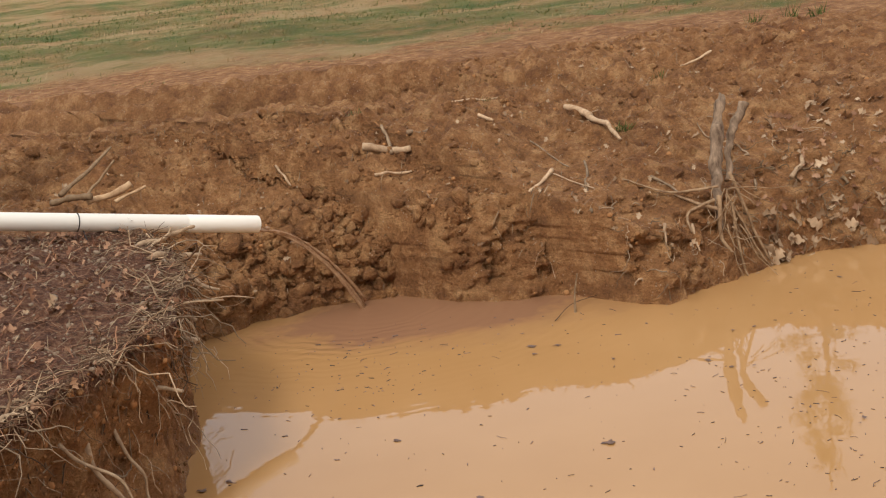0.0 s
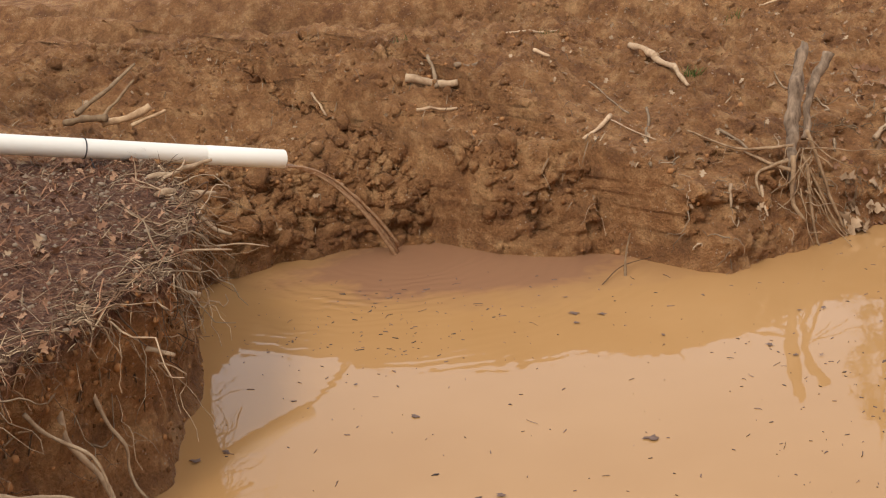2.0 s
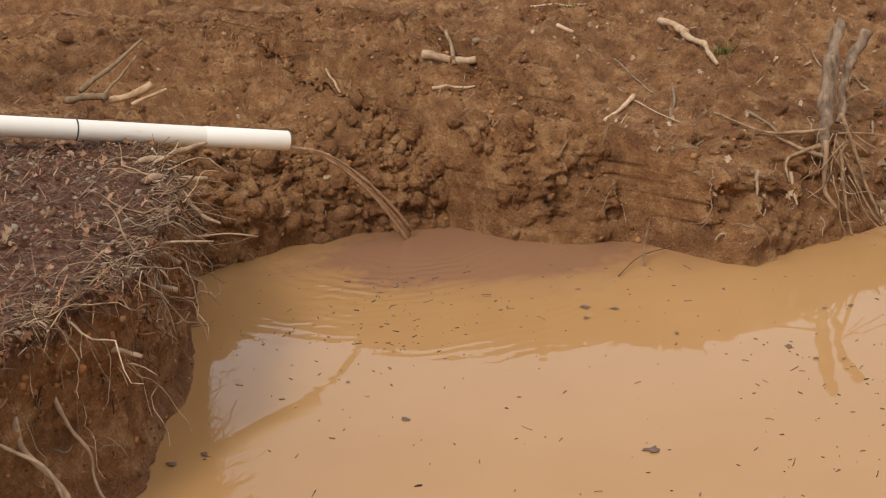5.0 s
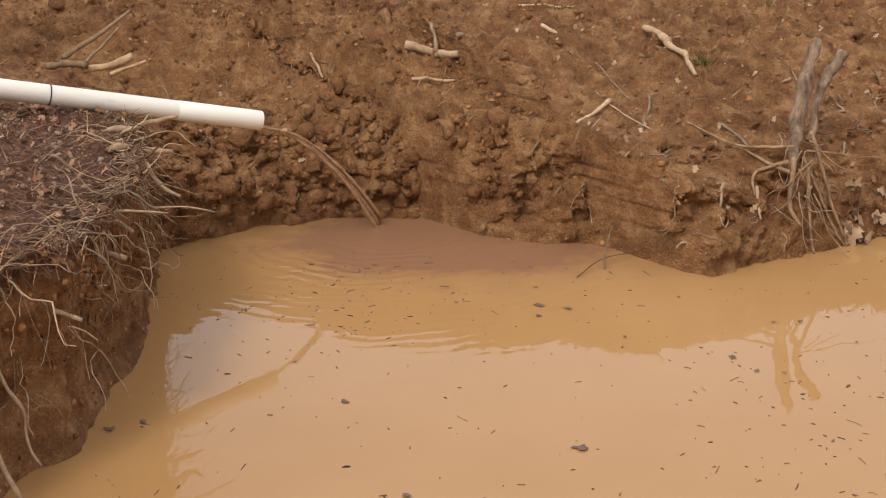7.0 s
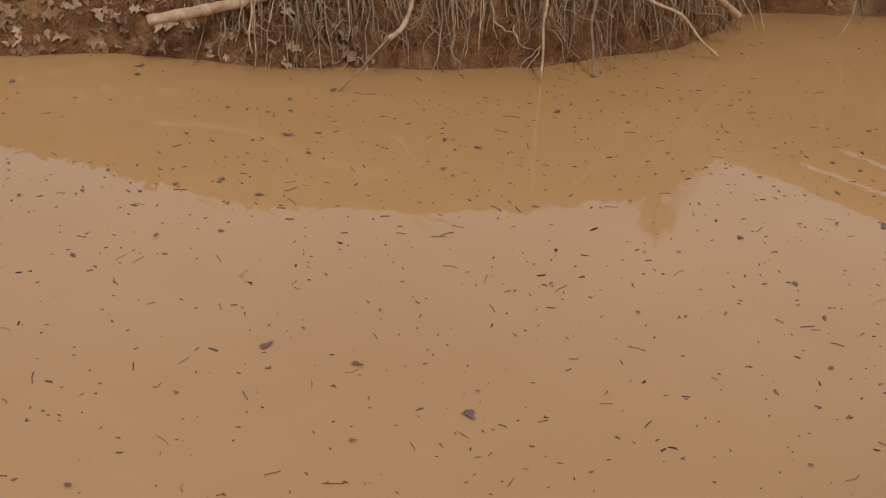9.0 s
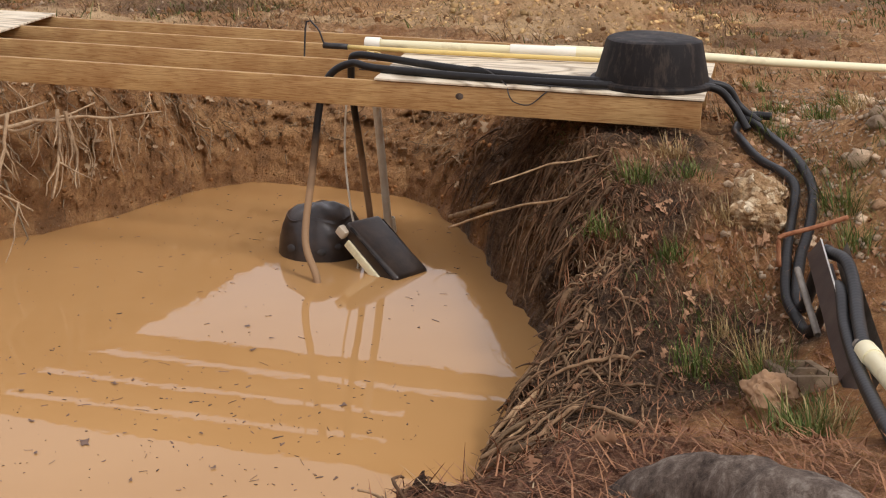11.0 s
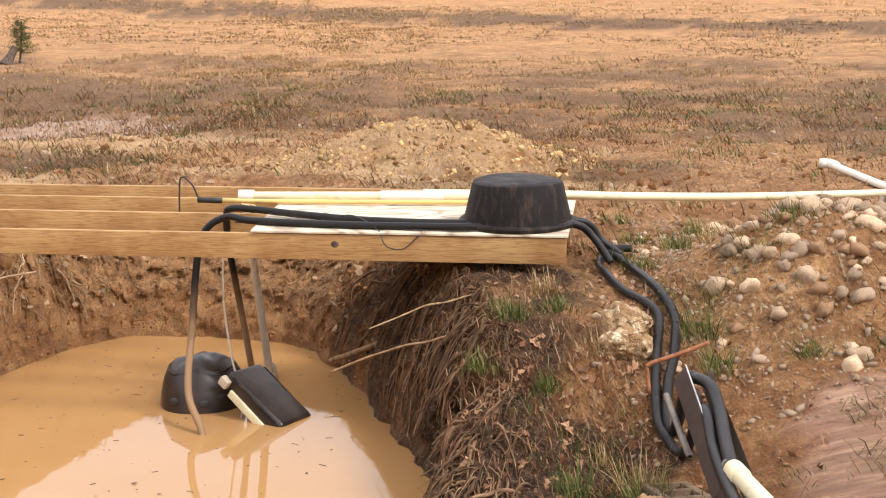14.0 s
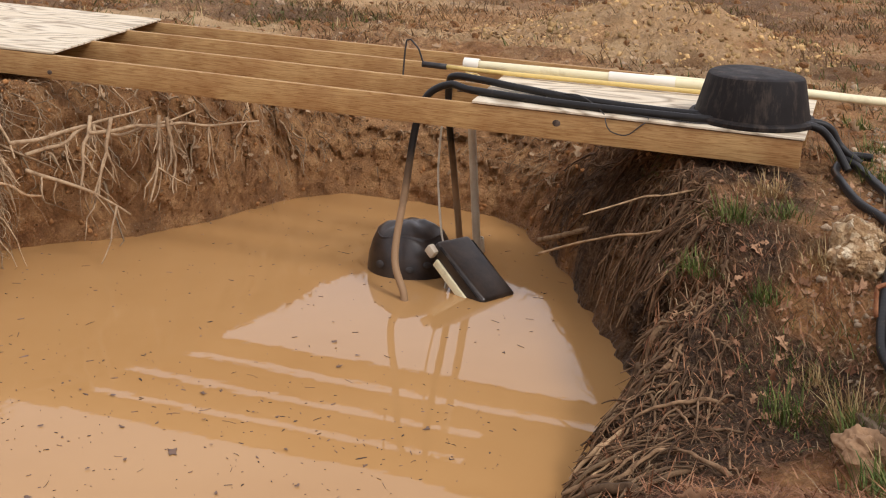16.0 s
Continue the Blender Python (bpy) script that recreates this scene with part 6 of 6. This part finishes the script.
scatter_straw("bank_straw", 2400, lambda x, y, z, s: (x > 4.7) & (x < 9) & (y < 1.5) & (y > -2) & (s > 0.35) & (s < 2.2), 0.04, 0.14, STRAW, "dry grass and pine needles on the stony bank", 80, 0.0018, 0.35, "dry grass")
scatter_straw("bank_straw", 1800, lambda x, y, z, s: (x > 9.0) & (x < 13) & (y > -1) & (y < 8) & (s > 0.1) & (s < 3), 0.05, 0.16, STRAW_GREY, "dry stems on the ground beyond the bridge", 82, 0.003, 0.35, "dry grass")
scatter_leaves("leaf_litter", 480, lambda x, y, z, s: (x > 5.6) & (x < 9.2) & (y < 0.5) & (y > -2.2) & (s > 0.6), 0.015, 0.04, LEAF_RED, "torn red-brown leaf scraps among the stones", seed=171)
scatter_straw("bank_straw", 2600, lambda x, y, z, s: (x > 5.6) & (x < 9) & (y < 0.5) & (y > -2) & (s > 0.6), 0.03, 0.12, STRAW_GREY, "dry stalks strewn over the stony ground", 181, 0.0018, 0.3, "dry grass")
clods("gravel", 5600, lambda x, y, z, s: (x > 5.4) & (x < 9.5) & (y < 0.25) & (y > -2.4) & (s > 0.7), 0.009, 0.03, "small pale gravel among the stones", 74, STONE)
clods("gravel", 1500, lambda x, y, z, s: np.hypot((x - 13.3), (y - 2.4)) < 1.9, 0.016, 0.05, "ochre gravel of the low heap in the field", 175, OCHRE)
clods("gravel", 700, lambda x, y, z, s: (x > 9.4) & (x < 20) & (y > -5) & (y < 10) & (s > 0.9), 0.018, 0.045, "pale stones scattered over the churned field", 174, STONE)
clods("gravel", 1100, lambda x, y, z, s: (x < -1.6) & (x > -3.4) & (y < 6.2) & (y > 2.4) & (s > 1.0), 0.007, 0.016, "small pale pebbles on the pipe's bank", 75, STONE)


# ---- trees ----
def build_trunk(name, x, y, r, h, label, category="tree", lean=(0, 0)):
    t = thing(name, x, y, floor_at(x, y) - 0.05, label, category)
    n = 26
    path = np.array([(lean[0] * s, lean[1] * s, h * s) for s in np.linspace(0, 1, n)])
    rad = r * (1 + 0.6 * np.exp(-np.linspace(0, 1, n) * h / 0.25)) * np.linspace(1, 0.8, n)
    v, f = tube_arrays(path, rad, 26)
    v = np.array([np.array(p) * (1, 1, 1) + 0.03 * np.array(noise.noise_vector(Vector((p[0] * 9, p[1] * 9, p[2] * 2.2)))) for p in v])
    part("trunk", mesh_from("trunk", v, f, BARK), BARK, t)
    return t


def build_pine(x, y, h, crown0, label, seed, r0=0.16, spread=1.6):
    """A pine: tapered trunk, whorls of limbs, needle clumps with gaps."""
    r = np.random.default_rng(seed)
    z0 = floor_at(x, y)
    t = thing("pine_tree", x, y, z0, label, "tree")
    path = np.array([(0.1 * math.sin(s * 3), 0.08 * math.cos(s * 2), h * s) for s in np.linspace(0, 1, 20)])
    v, f = tube_arrays(path, np.linspace(r0, 0.02, 20), 10)
    part("trunk", mesh_from("trunk", v, f, BARK), BARK, t)
    limbs, needles = Heap(), Heap()
    z = crown0
    while z < h * 0.97:
        reach = spread * (1 - (z - crown0) / (h - crown0)) ** 0.7 + 0.15
        for _ in range(int(r.integers(3, 6))):
            a = r.uniform(0, 6.28)
            L = reach * r.uniform(0.5, 1.1)
            b = np.array([math.cos(a) * L, math.sin(a) * L, z + L * r.uniform(0.0, 0.5)])
            pts = crooked((0, 0, z), b, 0.04, 6, int(r.integers(1e6)))
            v, f = tube_arrays(pts, np.linspace(0.03, 0.008, 6) * max(0.4, r0 / 0.16), 5, False)
            limbs.add(v, f)
            for q in pts[2:]:
                for _ in range(16):
                    d = r.normal(0, 1, 3) + np.array([0, 0, 0.4])
                    blade(needles, q + r.normal(0, 0.07 * spread, 3), d, r.uniform(0.12, 0.25) * min(1, spread), 0.012 * min(1, spread), 0.2, r)
        z += h * r.uniform(0.03, 0.07)
    part("limbs", mesh_from("limbs", np.concatenate(limbs.v), limbs.f, BARK), BARK, t)
    part("crown", mesh_from("crown", np.concatenate(needles.v), needles.f, GRASS), GRASS, t, "green needle clumps")


build_trunk("pine_tree", -3.35, 6.98, 0.15, 5.0, "rough grey-brown pine trunk beside the pipe", lean=(-0.5, 0.2))
build_trunk("stump_pair", 36.0, 18.85, 0.17, 0.75, "old grey stump at the edge of the field", "stump", (-0.3, 0.2))
build_trunk("stump_pair", 36.3, 18.5, 0.12, 0.55, "old grey stump beside a sapling", "stump", (0.3, -0.2))
build_pine(36.8, 18.2, 1.25, 0.3, "small green pine sapling by the stumps", 5, 0.04, 0.35)
build_pine(22.4, 18.4, 9.8, 4.0, "tall pine standing beyond the pond", 8, 0.16, 1.5)
build_pine(8.6, 25.5, 9.6, 4.6, "pine at the far edge of the clay", 9, 0.14, 1.1)


# ---- what floats on the pond ----
def build_floating():
    metas = []
    for i in range(6):
        q = np.random.default_rng(400 + i)
        k = 11
        a = np.linspace(0, 2 * math.pi, k, endpoint=False)
        rr = 0.42 * q.uniform(0.3, 1.15, k)
        edge = np.stack([rr * np.cos(a), rr * np.sin(a) * (0.4 + 0.08 * i), q.normal(0, 0.05, k)], -1)
        v = np.concatenate([[(0, 0, 0.05)], edge, edge - (0, 0, 0.03)])
        f = [(0, 1 + j, 1 + (j + 1) % k) for j in range(k)] + [(1 + j, 1 + k + j, 1 + k + (j + 1) % k, 1 + (j + 1) % k) for j in range(k)]
        metas.append(mesh_from("leaf_blade", v, f, WET_LEAF))
    named = [(-0.77, 4.84, 0.11), (-1.51, 4.64, 0.08), (0.01, 5.90, 0.12), (0.14, 5.86, 0.08), (-0.47, 4.10, 0.09), (0.13, 4.47, 0.12), (2.40, 6.51, 0.12), (1.89, 6.38, 0.07), (3.69, 5.53, 0.11),
             (3.14, 5.13, 0.10), (2.27, 5.20, 0.06), (2.43, 4.90, 0.06), (2.66, 4.61, 0.10), (2.01, 3.55, 0.10), (3.78, 4.51, 0.09), (3.87, 2.79, 0.07), (3.45, 2.34, 0.06), (2.28, 2.84, 0.10),
             (6.22, 2.83, 0.09), (5.89, 2.66, 0.08), (4.63, 2.89, 0.15), (3.05, 6.40, 0.10), (2.98, 6.28, 0.11), (-1.62, 4.58, 0.09), (1.05, 5.7, 0.06)]
    r = np.random.default_rng(77)
    spots = [(x, y, 0.75 * s) for x, y, s in named]
    while len(spots) < 120:
        if r.random() < 0.6:
            x, y = r.uniform(0.8, 5.4), r.uniform(1.7, 5.6)
        else:
            x, y = r.uniform(-1.3, 6.8), r.uniform(2.6, 6.2)
        if floor_at(x, y) < -0.1:
            spots.append((x, y, float(np.clip(r.lognormal(-3.35, 0.35), 0.02, 0.075))))
    for i, (x, y, s) in enumerate(spots):
        ob = new("floating_leaf", metas[i % 6])
        ob.matrix_world = pose(x, y, 0.004 + 0.0008 * (i % 5), 0, 0, r.uniform(0, 360)) @ Matrix.Diagonal((s, s, s * 0.35, 1))
        tagged(ob, "soaked dark brown leaf floating on the muddy water", "leaf", "leaves floating on the pond")
    hp = Heap()
    n = 0
    while n < 2500:
        k = r.random()
        if k < 0.06:
            x, y = r.normal(-0.9, 0.5), r.normal(5.9, 0.35)
        elif k < 0.5:
            x, y = r.uniform(0.5, 5.6), r.uniform(1.6, 5.4)
        else:
            x, y = r.uniform(-1.6, 9.2), r.uniform(1.8, 6.8)
        if floor_at(x, y) > -0.05:
            continue
        n += 1
        a = r.uniform(0, 6.28)
        if r.random() < 0.09:
            L, w = r.uniform(0.015, 0.07), r.uniform(0.0008, 0.0016)
            d = np.array([math.cos(a), math.sin(a), 0]) * L
            v, f = tube_arrays(np.array([np.array([x, y, 0.002]), np.array([x, y, 0.003]) + d * 0.5 + r.normal(0, 0.004, 3) * (1, 1, 0), np.array([x, y, 0.002]) + d]), w, 4)
        else:
            s = float(np.clip(r.lognormal(-5.3, 0.55), 0.0025, 0.016))
            k = 6
            ang = np.sort(r.uniform(0, 6.28, k))
            rr = s * r.uniform(0.5, 1.2, k)
            e = r.uniform(0.2, 0.6)
            pu, pv = 1.5 * rr * np.cos(ang), e * rr * np.sin(ang)
            top = np.stack([x + pu * math.cos(a) - pv * math.sin(a), y + pu * math.sin(a) + pv * math.cos(a), np.full(k, 0.003)], -1)
            low = top * (1, 1, 0) + (0, 0, -0.003)
            v = np.concatenate([top, low])
            f = [tuple(range(k))] + [(i, k + i, k + (i + 1) % k, (i + 1) % k) for i in range(k)]
        hp.add(v, f)
    hp.make("floating_debris", WET_LEAF, "specks of bark, twigs and leaf bits floating on the pond", "debris")


build_floating()


# ---- what moves ----
def motions():
    """The stream's lumps run down the jet, under the water and the bank, and back along the inside of the pipe."""
    legs = [stream_at(FALL * s) for s in (0, 0.25, 0.5, 0.75, 1.0)]
    under = [LAND + Vector((-0.1, 0, -0.25)), Vector((-1.5, 6.7, -0.3)), Vector((-2.6, 6.0, 0.0)), PIPE_B - PDIR * 0.05 + Vector((0, 0, -0.02)), (PIPE_A + PIPE_B) / 2 + Vector((0, 0, -0.02)), legs[0]]
    loop = legs + under
    times = [0, 0.25 * FALL, 0.5 * FALL, 0.75 * FALL, FALL] + [FALL + 0.1 * (i + 1) for i in range(len(under))]
    period = times[-1]
    for i, ob in enumerate(LUMPS):
        shift = period * i / len(LUMPS)
        rows, c = [], -1
        while c * period - shift < 16.2:
            for tm, p in zip(times[:-1], loop[:-1]):
                at = c * period - shift + tm
                if 0.0 <= at <= 16.0:
                    rows.append((at, Matrix.Translation(p)))
            c += 1
        # the place at the clip's two ends, between its neighbours
        for end in (0.0, 16.0):
            ph = (end + shift) % period
            k = max(j for j in range(len(times)) if times[j] <= ph + 1e-9)
            k = min(k, len(times) - 2)
            f = (ph - times[k]) / (times[k + 1] - times[k])
            rows.append((end, Matrix.Translation(loop[k].lerp(loop[k + 1], f))))
        seen, clean = set(), []
        for tm, m in sorted(rows, key=lambda q: q[0]):
            if frame(tm) not in seen:
                seen.add(frame(tm))
                clean.append((tm, m))
        walk(ob, clean)


motions()
